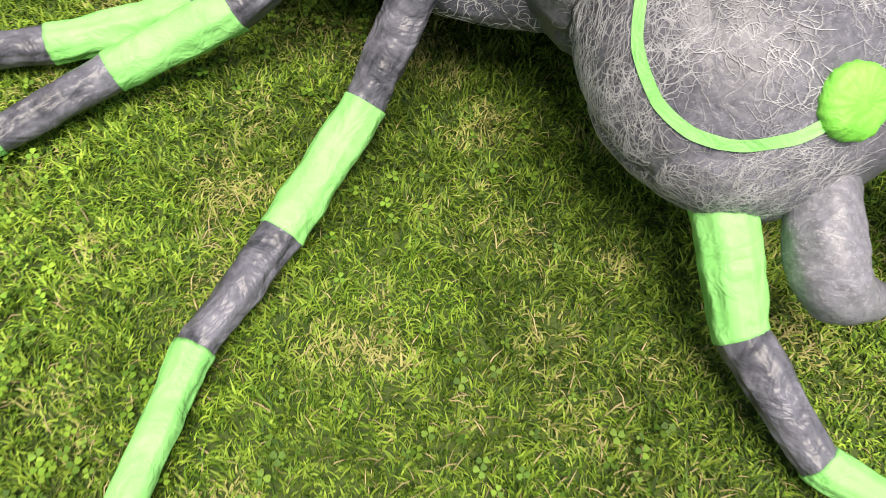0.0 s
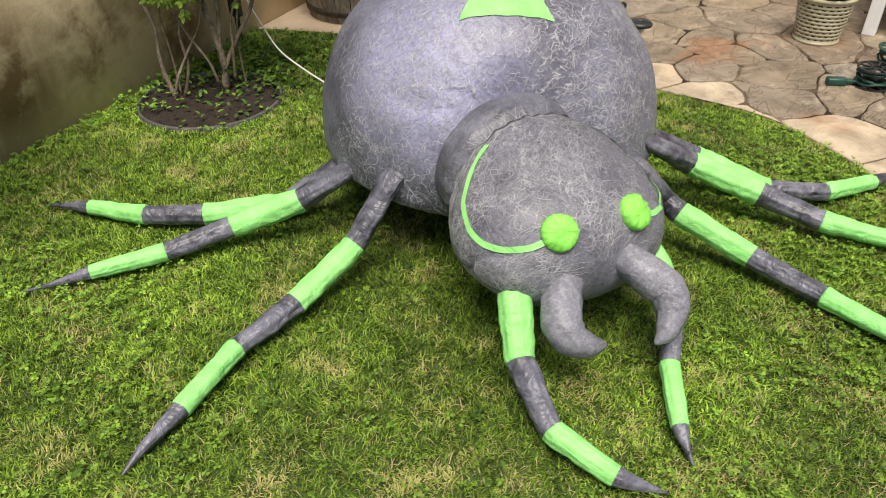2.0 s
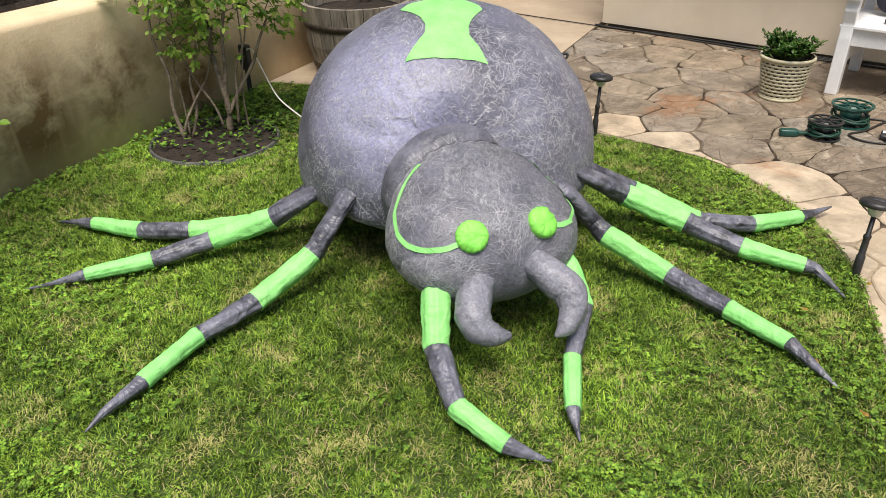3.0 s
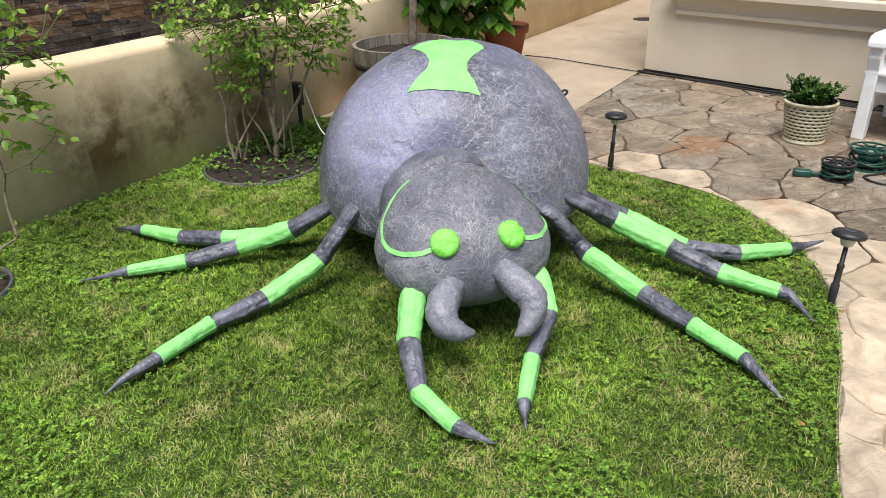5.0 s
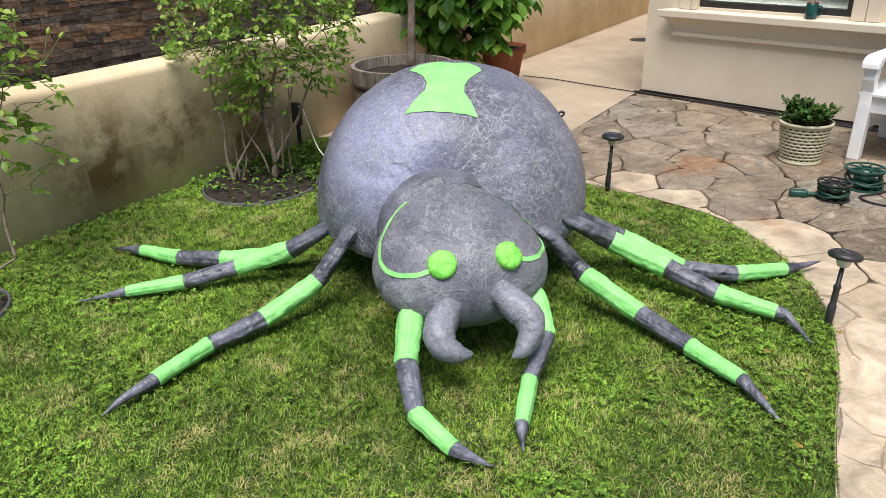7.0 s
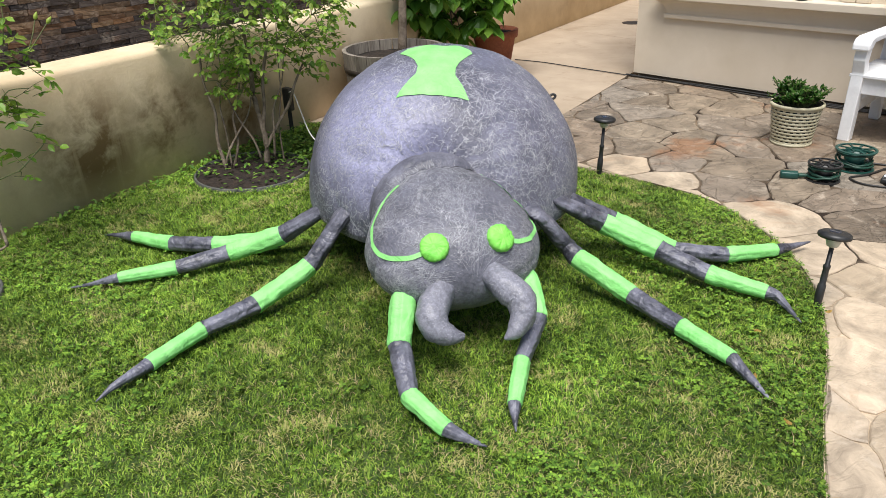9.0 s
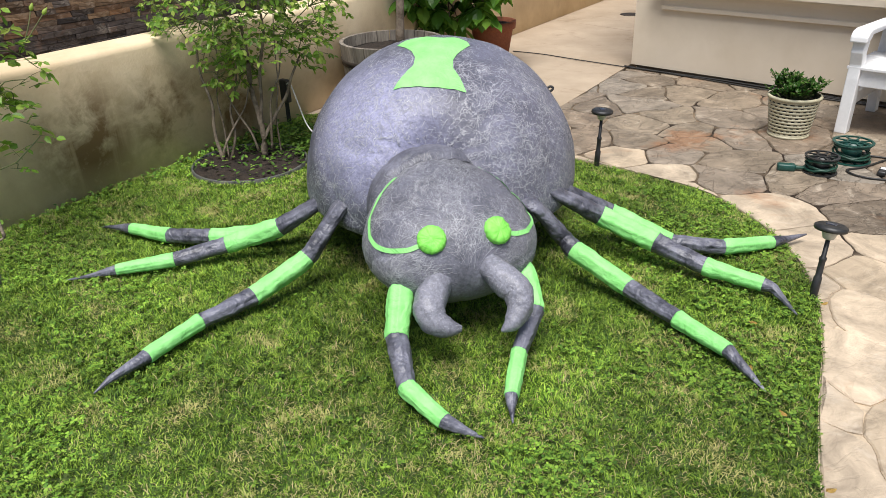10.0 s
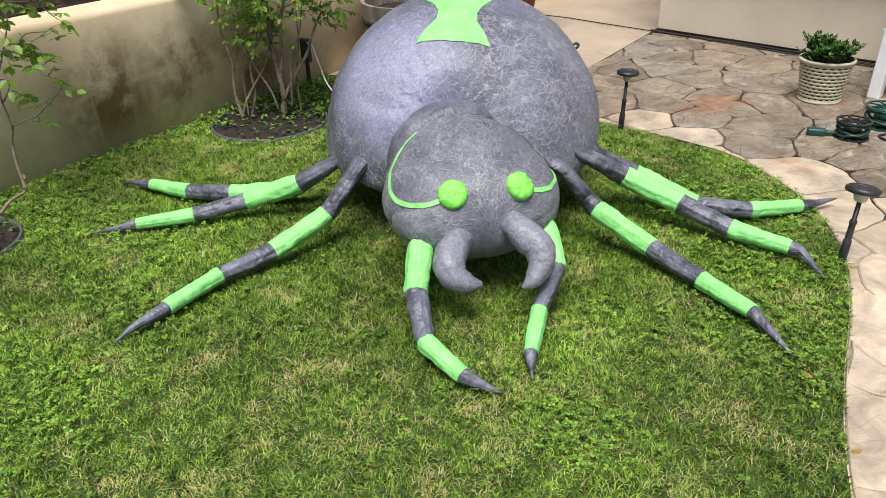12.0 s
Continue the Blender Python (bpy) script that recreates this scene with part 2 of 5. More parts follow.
M_PATH = concrete("tan_concrete", (0.32, 0.25, 0.175), (0.46, 0.37, 0.275), (0.20, 0.14, 0.085))
M_GROUND = concrete("grey_brown_ground", (0.16, 0.13, 0.09), (0.26, 0.21, 0.16), (0.1, 0.08, 0.05))


def turf(name, young, mid, old, dry, dryness):
    m = Nodes(name, 0.6, spec=0.22)
    isl = m.island()
    green = m.ramp(isl, (0.0, old), (0.45, mid), (1.0, young))
    patch = m.noise(4.2, 4, 0.6)
    big = m.noise(1.5, 4, 0.55, 0.3, m.stretch(1, 1, 1, 2.0))
    pick = m.math("ADD", m.math("MULTIPLY", patch, 1.15), m.math("MULTIPLY", m.math("FRACT", m.math("MULTIPLY", isl, 37.0)), 0.25))
    fac = m.ramp(pick, (dryness, 0.0), (dryness + 0.1, 1.0))
    col = m.mix(1.0, green, m.ramp(big, (0.34, 0.58), (0.66, 1.25)), "MULTIPLY")
    col = m.mix(1.0, col, m.ramp(m.noise(17, 3, 0.6), (0.34, 0.66), (0.66, 1.32)), "MULTIPLY")
    m.put(m.bsdf, "Subsurface Weight", 0.0)
    return m.done(m.mix(fac, col, dry))


M_GRASS = turf("lawn_grass", (0.31, 0.44, 0.055), (0.120, 0.225, 0.020), (0.022, 0.062, 0.007), (0.38, 0.36, 0.13), 0.80)
M_THATCH = turf("dry_thatch", (0.36, 0.30, 0.13), (0.26, 0.23, 0.09), (0.14, 0.14, 0.045), (0.40, 0.33, 0.17), 0.55)
M_CLOVER = turf("clover_leaf", (0.23, 0.37, 0.042), (0.13, 0.25, 0.027), (0.05, 0.12, 0.015), (0.30, 0.36, 0.06), 0.95)
M_WEED = turf("weed_leaf", (0.16, 0.28, 0.035), (0.075, 0.16, 0.02), (0.035, 0.085, 0.012), (0.2, 0.22, 0.05), 0.9)
M_LAWN = plain("lawn_soil", (0.030, 0.058, 0.009), (0.075, 0.11, 0.022), 6, 0.95, 0.8, 60, depth=0.02)


def leafy(name, a, b, c, gloss=0.4):
    m = Nodes(name, gloss, spec=0.4)
    col = m.ramp(m.island(), (0.0, a), (0.6, b), (1.0, c))
    m.bump(m.noise(60, 2), 0.2, 0.004)
    m.put(m.bsdf, "Transmission Weight", 0.0)
    tr = m.tree.nodes.new("ShaderNodeBsdfTranslucent")
    m.put(tr, "Color", col)
    ms = m.tree.nodes.new("ShaderNodeMixShader")
    ms.inputs[0].default_value = 0.38
    m.tree.links.new(m.bsdf.outputs[0], ms.inputs[1])
    m.tree.links.new(tr.outputs[0], ms.inputs[2])
    m.tree.links.new(ms.outputs[0], m.tree.nodes["Material Output"].inputs["Surface"])
    return m.done(col)


M_ROSE = leafy("rose_leaf", (0.10, 0.21, 0.026), (0.25, 0.42, 0.05), (0.50, 0.60, 0.13))
M_BROAD = leafy("broad_leaf", (0.07, 0.18, 0.022), (0.14, 0.31, 0.038), (0.27, 0.46, 0.07), 0.35)
M_JADE = leafy("jade_leaf", (0.035, 0.11, 0.018), (0.075, 0.19, 0.03), (0.15, 0.28, 0.05), 0.3)
M_STEM = plain("green_stem", (0.09, 0.11, 0.04), (0.17, 0.19, 0.07), 12, 0.7, 0.3)
M_DEAD = plain("yellow_dead_leaf", (0.45, 0.28, 0.06), (0.55, 0.38, 0.11), 30, 0.7, 0.3)
M_GLASS = Nodes("window_glass", 0.02)
M_GLASS.put(M_GLASS.bsdf, "Transmission Weight", 1.0)
M_GLASS = M_GLASS.done((0.95, 0.97, 0.96))


# ---- builders ----
def mesh_object(name, bm, material, smooth=True):
    data = bpy.data.meshes.new(name)
    bm.normal_update()
    bm.to_mesh(data)
    bm.free()
    data.materials.append(material)
    if smooth:
        data.polygons.foreach_set("use_smooth", [True] * len(data.polygons))
    return new(name, data)


def part(name, bm, material, parent, label="", smooth=True):
    ob = mesh_object(name, bm, material, smooth)
    ob.parent = parent
    if parent.parent is None:
        ob.matrix_parent_inverse = parent.matrix_basis.inverted()
    return tagged(ob, label)


def thing(name, place, label, category, group="", kind=""):
    """An Empty at the base of a thing; its parts are given in world places."""
    ob = new(name)
    ob.empty_display_size = 0.1
    ob.matrix_basis = Matrix.Translation(place)
    return tagged(ob, label, category, group, kind)


def add_box(bm, m, sx, sy, sz, bevel=0.0):
    """A box of that size, its base centre at the pose m."""
    made = bmesh.ops.create_cube(bm, size=1.0, matrix=m @ Matrix.Translation((0, 0, sz / 2)) @ Matrix.Diagonal((sx, sy, sz, 1)))
    if bevel:
        edges = {e for v in made["verts"] for e in v.link_edges}
        bmesh.ops.bevel(bm, geom=list(edges), offset=bevel, segments=2, profile=0.5, affect="EDGES")
    return bm


def box(m, sx, sy, sz, bevel=0.004):
    return add_box(bmesh.new(), m, sx, sy, sz, bevel)


def add_lathe(bm, m, profile, seg=32, arc=math.tau, cap=True):
    """Turns (radius, height) pairs round the z axis of m."""
    rings = []
    for r, z in profile:
        rings.append([bm.verts.new(m @ Vector((r * math.cos(arc * k / seg), r * math.sin(arc * k / seg), z))) for k in range(seg)])
    for a, b in zip(rings, rings[1:]):
        for k in range(seg):
            bm.faces.new((a[k], a[(k + 1) % seg], b[(k + 1) % seg], b[k]))
    if cap:
        bm.faces.new(rings[0][::-1])
        bm.faces.new(rings[-1])
    return bm


def lathe(m, profile, seg=32, cap=True):
    return add_lathe(bmesh.new(), m, profile, seg, math.tau, cap)


def spline(points, u):
    """Catmull-Rom through the points; u counts control points."""
    n = len(points)
    i = min(int(u), n - 2)
    f = u - i
    p = [np.array(points[min(max(j, 0), n - 1)], float) for j in range(i - 1, i + 3)]
    return 0.5 * (2 * p[1] + (p[2] - p[0]) * f + (2 * p[0] - 5 * p[1] + 4 * p[2] - p[3]) * f * f + (3 * p[1] - p[0] - 3 * p[2] + p[3]) * f ** 3)


def add_tube(bm, points, radii, u0=0.0, u1=None, seg=12, step=0.2, rough=0.0, grow=0.0, cap=True, sewn=0.0, folds=0.0):
    """A tube along a smooth line through points, its radius going through radii."""
    u1 = len(points) - 1 if u1 is None else u1
    count = max(2, int(math.ceil((u1 - u0) / step)) + 1)
    rings, up = [], Vector((0, 0, 1))
    for k in range(count):
        u = u0 + (u1 - u0) * k / (count - 1)
        c = Vector(spline(points, u))
        a, b = Vector(spline(points, max(0, u - 0.02))), Vector(spline(points, min(len(points) - 1, u + 0.02)))
        t = (b - a).normalized()
        s = t.cross(up)
        s = s.normalized() if s.length > 1e-4 else Vector((1, 0, 0))
        w = s.cross(t)
        r = float(np.interp(u, range(len(radii)), radii)) + grow
        ring = []
        pinch = max(0.0, 1 - u / sewn) if sewn else 0.0       # pressed flat and wide towards a sewn end
        for j in range(seg):
            q = math.tau * j / seg
            d = s * math.cos(q) * (1 + 0.35 * pinch) + w * math.sin(q) * (1 - 0.7 * pinch)
            v = c + d * r
            if rough:
                v += d * r * rough * (noise.noise(v * 16) + 0.6 * noise.noise(v * 41))
            if folds:       # long creases that run with the tube, sharp in their valleys
                n = noise.noise((math.cos(q) * 1.7 + c.x * 1.1, math.sin(q) * 1.7 + c.y * 1.1, c.z * 3))
                v += d * r * folds * (0.5 - 2.6 * max(0.0, 0.22 - abs(n))) * 1.6
            ring.append(bm.verts.new(v))
        rings.append(ring)
    for a, b in zip(rings, rings[1:]):
        for j in range(seg):
            bm.faces.new((a[j], a[(j + 1) % seg], b[(j + 1) % seg], b[j]))
    if cap:
        bm.faces.new(rings[0][::-1])
        bm.faces.new(rings[-1])
    return bm


def tube(points, radii, **kw):
    return add_tube(bmesh.new(), points, radii if isinstance(radii, (list, tuple)) else [radii] * len(points), **kw)


def add_prism(bm, outline, z0, z1, bevel=0.0):
    """An upright prism on a plan outline."""
    low = [bm.verts.new((x, y, z0)) for x, y in outline]
    high = [bm.verts.new((x, y, z1)) for x, y in outline]
    top = bm.faces.new(high)
    bm.faces.new(low[::-1])
    for k in range(len(outline)):
        j = (k + 1) % len(outline)
        bm.faces.new((low[k], low[j], high[j], high[k]))
    if bevel:
        bmesh.ops.bevel(bm, geom=list(top.edges), offset=bevel, segments=2, profile=0.5, affect="EDGES")
    return bm


def fast_mesh(name, verts, loops, sizes, material):
    """A large mesh from numpy arrays."""
    data = bpy.data.meshes.new(name)
    data.vertices.add(len(verts))
    data.vertices.foreach_set("co", np.asarray(verts, np.float32).ravel())
    data.loops.add(len(loops))
    data.loops.foreach_set("vertex_index", np.asarray(loops, np.int32))
    data.polygons.add(len(sizes))
    sizes = np.asarray(sizes, np.int32)
    data.polygons.foreach_set("loop_start", np.concatenate(([0], np.cumsum(sizes)[:-1])).astype(np.int32))
    data.update(calc_edges=True)
    data.validate()
    data.materials.append(material)
    return new(name, data)


# ---- plan ----
WALL_AT, WALL_ALONG, WALL_OUT = Vector((-1.115, 1.527, 0)), Vector((0.4975, 0.8675, 0)), Vector((0.8675, -0.4975, 0))
HOUSE_AT, HOUSE_ALONG, HOUSE_OUT = Vector((2.77, 4.82, 0)), Vector((0.749, -0.662, 0)).normalized(), Vector((-0.662, -0.749, 0)).normalized()
WALL_POSE = Matrix.Translation(WALL_AT) @ Matrix.Rotation(math.atan2(0.8675, 0.4975), 4, "Z")      # x along, y behind
HOUSE_POSE = Matrix.Translation(HOUSE_AT) @ Matrix.Rotation(math.atan2(-0.662, 0.749), 4, "Z")      # x along, y behind
LAWN_EDGE = [(0.02, 3.50), (0.45, 3.36), (0.85, 3.15), (1.3, 2.86), (1.66, 2.60), (1.964, 2.372), (2.382, 2.051), (2.632, 1.776), (2.765, 1.40),
             (2.798, 1.048), (2.754, 0.695), (2.63, 0.33), (2.47, -0.03), (2.35, -0.33), (2.265, -0.60), (2.20, -0.9), (2.16, -1.3), (2.14, -1.9), (2.14, -3.6)]


def wall_x(y):
    return -1.115 + 0.5735 * (y - 1.527)


EDGE = [tuple(spline(LAWN_EDGE, u / 4)) for u in range(4 * (len(LAWN_EDGE) - 1) + 1)]
LAWN = EDGE + [(wall_x(-3.6), -3.6), (wall_x(3.5), 3.5)]
RINGS = [(-0.12, 2.40, 0.36), (-1.10, 0.72, 0.27)]

# ---- setting ----
bm = bmesh.new()
add_prism(bm, [(-900, -900), (900, -900), (900, 900), (-900, 900)], -0.30, -0.06)
tagged(mesh_object("ground", bm, M_GROUND, False), "brown-grey bare ground under the whole yard", "ground", kind="structure")

bm = add_prism(bmesh.new(), LAWN, -0.055, -0.012)
bmesh.ops.triangulate(bm, faces=bm.faces[:])
tagged(mesh_object("lawn_soil", bm, M_LAWN, False), "dark soil bed under the lawn", "lawn", kind="structure")

# low garden wall: long rendered wall with a rounded coping
bm = bmesh.new()
profile = [(0, -0.3), (0, 0.742), (0.008, 0.764), (0.028, 0.778), (0.20, 0.792), (0.222, 0.782), (0.232, 0.76), (0.232, -0.3)]
steps = [-6.5 + 0.5 * k for k in range(52)]
rows = [[bm.verts.new(WALL_POSE @ Vector((s, y + 0.006 * noise.noise((s * 1.3, y * 4, z * 2)), z + 0.004 * noise.noise((s * 1.7, 3, z)))))
         for y, z in profile] for s in steps]
for a, b in zip(rows, rows[1:]):
    for k in range(len(profile) - 1):
        bm.faces.new((a[k], b[k], b[k + 1], a[k + 1]))
    bm.faces.new((a[-1], b[-1], b[0], a[0]))
bm.faces.new(rows[0][::-1])
bm.faces.new(rows[-1])
bmesh.ops.recalc_face_normals(bm, faces=bm.faces[:])
tagged(mesh_object("wall_garden", bm, M_WALL), "low stained tan stucco garden wall with rounded top", "wall", kind="structure")

# concrete path between wall and house, in two bays with open joints
PATH_LINE = Vector((1.998, 3.569, 0))


def on_path(s, off):
    """A place on the path: metres along it from the joint's start, metres to the right of the garden wall."""
    p = WALL_AT + WALL_ALONG * s + WALL_OUT * off
    return (p.x, p.y)


path_off = (PATH_LINE - WALL_AT).dot(WALL_OUT)
path = thing("path", (1.5, 5, 0), "tan concrete side path with cracked joints", "path", kind="structure")
for s0, s1 in ((None, 3.75), (3.758, 6.9), (6.908, 9.2), (9.208, 16.0)):
    out = [on_path(s1, 0.0), on_path(s1 - 0.55, path_off - 0.006)]
    if s0 is None:       # the first bay follows the rim of the lawn
        out += [(1.53, 2.75)] + [(float(p[0]), float(p[1])) for p in EDGE[::-1] if p[0] < 1.5] + [(wall_x(3.5), 3.5)]
    else:
        out += [on_path(s0 - 0.55, path_off - 0.006), on_path(s0, 0.0)]
    out = out[::-1]
    part("slab", add_prism(bmesh.new(), out[::-1], -0.05, -0.004, 0.004), M_PATH, path, smooth=False)

# house corner
bm = bmesh.new()
T = 0.16
W0, W1, Z0, Z1 = 0.464, 1.66, 0.785, 1.95
for x0, x1, z0, z1 in ((0, W0, 0.032, 3.0), (W1, 6.5, 0.032, 3.0), (W0, W1, 0.032, Z0), (W0, W1, Z1, 3.0)):
    add_box(bm, HOUSE_POSE @ Matrix.Translation(((x0 + x1) / 2, T / 2, z0)), x1 - x0, T, z1 - z0)
tagged(mesh_object("wall_house", bm, M_HOUSE, False), "cream stucco house wall with a window opening", "wall", kind="structure")
bm = box(HOUSE_POSE @ Matrix.Translation((3.27, T / 2 + 0.02, -0.1)), 6.46, T - 0.04, 0.131, 0)
tagged(mesh_object("foundation_house", bm, M_GROUND, False), "dark recessed concrete foundation under the house wall", "foundation", kind="structure")
bm = bmesh.new()
side = Matrix.Translation(HOUSE_AT + WALL_ALONG * 4.3) @ Matrix.Rotation(math.atan2(0.8675, 0.4975), 4, "Z")
add_box(bm, side @ Matrix.Translation((0, -0.08, -0.1)), 8.2, 0.16, 3.1)
tagged(mesh_object("wall_house_side", bm, M_HOUSE, False), "cream stucco side wall of the house", "wall", kind="structure")
bm = bmesh.new()
add_box(bm, HOUSE_POSE @ Matrix.Translation((3.3, 3.1, 3.0)), 6.4, 6.0, 0.2)
tagged(mesh_object("roof_house", bm, M_HOUSE, False), "plain flat roof closing the house", "roof", kind="structure")
bm = bmesh.new()
add_box(bm, HOUSE_POSE @ Matrix.Translation((3.2, 3.2, -0.1)), 5.2, 0.1, 3.0)
tagged(mesh_object("wall_room", bm, M_INSIDE, False), "pale green inner wall of the room", "wall", kind="structure")

# stone veneered wall of the neighbouring house
VENEER = Matrix.Translation(WALL_AT - WALL_OUT * 1.9) @ Matrix.Rotation(math.atan2(0.8675, 0.4975), 4, "Z")
bm = box(VENEER @ Matrix.Translation((1.5, 0.06, -0.3)), 13.0, 0.1, 3.6, 0)
veneer = tagged(mesh_object("wall_veneer", bm, M_JOINT, False), "neighbouring wall clad in dark brown ledger stone", "wall", kind="structure")

# window, sill and what stands on it
window = thing("window_1", HOUSE_POSE @ Vector((1.12, 0, Z0)), "dark bronze framed window looking into a pale room", "window", kind="structure")
frame_bm = bmesh.new()
for x0, x1, z0, z1 in ((W0, W1, Z0, Z0 + 0.05), (W0, W1, Z1 - 0.05, Z1), (W0, W0 + 0.045, Z0 + 0.05, Z1 - 0.05), (W1 - 0.045, W1, Z0 + 0.05, Z1 - 0.05)):
    add_box(frame_bm, HOUSE_POSE @ Matrix.Translation(((x0 + x1) / 2, 0.05, z0)), x1 - x0, 0.06, z1 - z0, 0.004)
part("window_frame", frame_bm, M_FRAME, window, smooth=False)
pane = part("pane", box(HOUSE_POSE @ Matrix.Translation(((W0 + W1) / 2, 0.055, Z0 + 0.05)), W1 - W0 - 0.09, 0.006, Z1 - Z0 - 0.1, 0), M_GLASS, window, smooth=False)
pane.visible_shadow = False
trim_bm = bmesh.new()
for x0, x1 in ((W0 - 0.16, W0 - 0.05), (W0 - 0.05, W0), (W1, W1 + 0.10), (W1 + 0.10, W1 + 0.20)):
    add_box(trim_bm, HOUSE_POSE @ Matrix.Translation(((x0 + x1) / 2, -0.012, 0.764)), x1 - x0 - 0.004, 0.05 if x1 - x0 < 0.07 else 0.03, 1.2, 0.006)
part("window_trim", trim_bm, M_HOUSE, window, "cream stucco surround", smooth=False)
# moulded sill: cyma profile swept along the wall, out is negative y
sill_profile = [(0.02, 0.541), (-0.040, 0.541), (-0.046, 0.546), (-0.046, 0.572), (-0.036, 0.578), (-0.030, 0.582), (-0.034, 0.612), (-0.050, 0.645),
                (-0.078, 0.674), (-0.108, 0.690), (-0.112, 0.698), (-0.140, 0.700), (-0.146, 0.706), (-0.146, 0.752), (-0.140, 0.759), (0.08, 0.766), (0.08, 0.75)]
bm = bmesh.new()
ends = []
for x, inset in ((0.145, 1.2), (4.4, 0.0)):
    ends.append([bm.verts.new(HOUSE_POSE @ Vector((x + inset * (0.146 + min(y, 0)), y * (0.75 if y < 0 else 1), z))) for y, z in sill_profile])
for k in range(len(sill_profile)):
    j = (k + 1) % len(sill_profile)
    bm.faces.new((ends[0][k], ends[0][j], ends[1][j], ends[1][k]))
bm.faces.new(ends[0][::-1])
bm.faces.new(ends[1])
bmesh.ops.recalc_face_normals(bm, faces=bm.faces[:])
part("window_sill", bm, M_HOUSE, window, "moulded cream sill", smooth=False)

mug_at = HOUSE_POSE @ Matrix.Translation((1.392, -0.047, 0.764))
mug = thing("mug", mug_at.translation, "dark teal glazed mug standing on the window sill", "mug")
part("cup", lathe(mug_at, [(0.034, 0), (0.042, 0.006), (0.044, 0.04), (0.042, 0.10), (0.040, 0.112), (0.036, 0.112), (0.037, 0.06), (0.034, 0.012)], 28), M_MUG, mug)
part("handle", tube([mug_at @ Vector(p) for p in ((0.040, 0, 0.09), (0.066, 0, 0.088), (0.074, 0, 0.058), (0.062, 0, 0.03), (0.040, 0, 0.026))], 0.006, seg=8), M_MUG, mug)
part("rim", lathe(mug_at @ Matrix.Translation((0, 0, 0.112)), [(0.036, 0), (0.041, 0), (0.0415, 0.003), (0.039, 0.006), (0.036, 0.004)], 28, False), M_TERRA, mug, "bare tan rim")
tap_at = HOUSE_POSE @ Matrix.Translation((1.12, 0.55, 0.72))
tap = thing("faucet", tap_at.translation, "brushed steel kitchen faucet behind the window glass", "faucet")
part("base", box(tap_at @ Matrix.Translation((0, 0, 0.1)), 0.16, 0.05, 0.03, 0.008), M_STEEL, tap)
part("spout", tube([tap_at @ Vector(p) for p in ((0, 0, 0.12), (0, 0, 0.3), (0, -0.05, 0.36), (0, -0.14, 0.34), (0, -0.15, 0.27))], 0.012, seg=10), M_STEEL, tap)
part("counter", box(HOUSE_POSE @ Matrix.Translation((1.1, 0.55, 0.0)), 1.6, 0.62, 0.82, 0.01), M_INSIDE, tap, "pale counter")

# ---- the inflatable spider ----
spider = thing("inflatable_spider", (1.165, 1.2, 0), "giant grey inflatable spider with lime green banded legs on the lawn", "inflatable decoration")
AB_C, AB_R, AB_TURN = Vector((1.165, 1.41, 0.303)), Vector((0.656, 0.71, 0.640)), -0.08
AB = Matrix.Translation(AB_C) @ Matrix.Rotation(AB_TURN, 4, "Z") @ Matrix.Diagonal((*AB_R, 1))


def belly(d, lift=0.0):
    """The skin of the abdomen in the direction d of its own unit ball."""
    d = d.normalized()
    k = 1.0 + 0.012 * noise.noise(d * 2.3) + 0.006 * noise.noise(d * 6)
    seam = math.exp(-((d.x - 0.03) / 0.11) ** 2)
    k -= 0.030 * seam * max(0.0, -d.y) ** 3
    q = (d - Vector((0.05, -0.88, 0.42))).length
    k -= 0.115 * math.exp(-(q / 0.26) ** 2)
    puck = math.exp(-(q / 0.5) ** 2)
    k += 0.010 * puck * math.sin(22 * math.atan2(d.x - 0.05, d.z - 0.42))
    k -= 0.010 * max(0.0, 0.10 - abs(noise.noise(d * 2.1 + Vector((0, 7, 0))))) / 0.10
    low = max(0.0, -d.z - 0.1)
    k += 0.012 * low * math.sin(26 * math.atan2(d.y, d.x)) * 2
    p = AB @ (d * (k + lift / 0.66))
    t = min(1.0, max(0.0, (0.27 - p.z) / 0.22))       # the cloth tucks in under the bulge
    tuck = 1 - 0.40 * t * t * (3 - 2 * t)
    p.x, p.y = AB_C.x + (p.x - AB_C.x) * tuck, AB_C.y + (p.y - AB_C.y) * tuck
    if p.z < 0.02:
        p.z = 0.02 - 0.02 * math.tanh((0.02 - p.z) / 0.1)
    return p


bm = bmesh.new()
bmesh.ops.create_uvsphere(bm, u_segments=120, v_segments=72, radius=1.0)
for v in bm.verts:
    v.co = belly(v.co)
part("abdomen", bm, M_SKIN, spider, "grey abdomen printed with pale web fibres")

# hourglass patch, laid on the abdomen's skin
bm = bmesh.new()
marks = [(-0.41, -0.136, 0.172), (-0.345, -0.098, 0.137), (-0.285, -0.066, 0.103), (-0.245, -0.062, 0.100), (-0.19, -0.085, 0.112), (-0.13, -0.125, 0.135), (-0.07, -0.172, 0.158), (-0.02, -0.140, 0.140), (0.015, -0.05, 0.09)]
rows = []
for k in range(41):
    y = marks[0][0] + (marks[-1][0] - marks[0][0]) * k / 40
    xl = float(np.interp(y, [m[0] for m in marks], [m[1] for m in marks]))
    xr = float(np.interp(y, [m[0] for m in marks], [m[2] for m in marks]))
    row = []
    for j in range(17):
        x = xl + (xr - xl) * j / 16
        ux, uy = x / AB_R.x, y / AB_R.y
        row.append(bm.verts.new(belly(Vector((ux, uy, math.sqrt(max(0, 1 - ux * ux - uy * uy)))), 0.004)))
    rows.append(row)
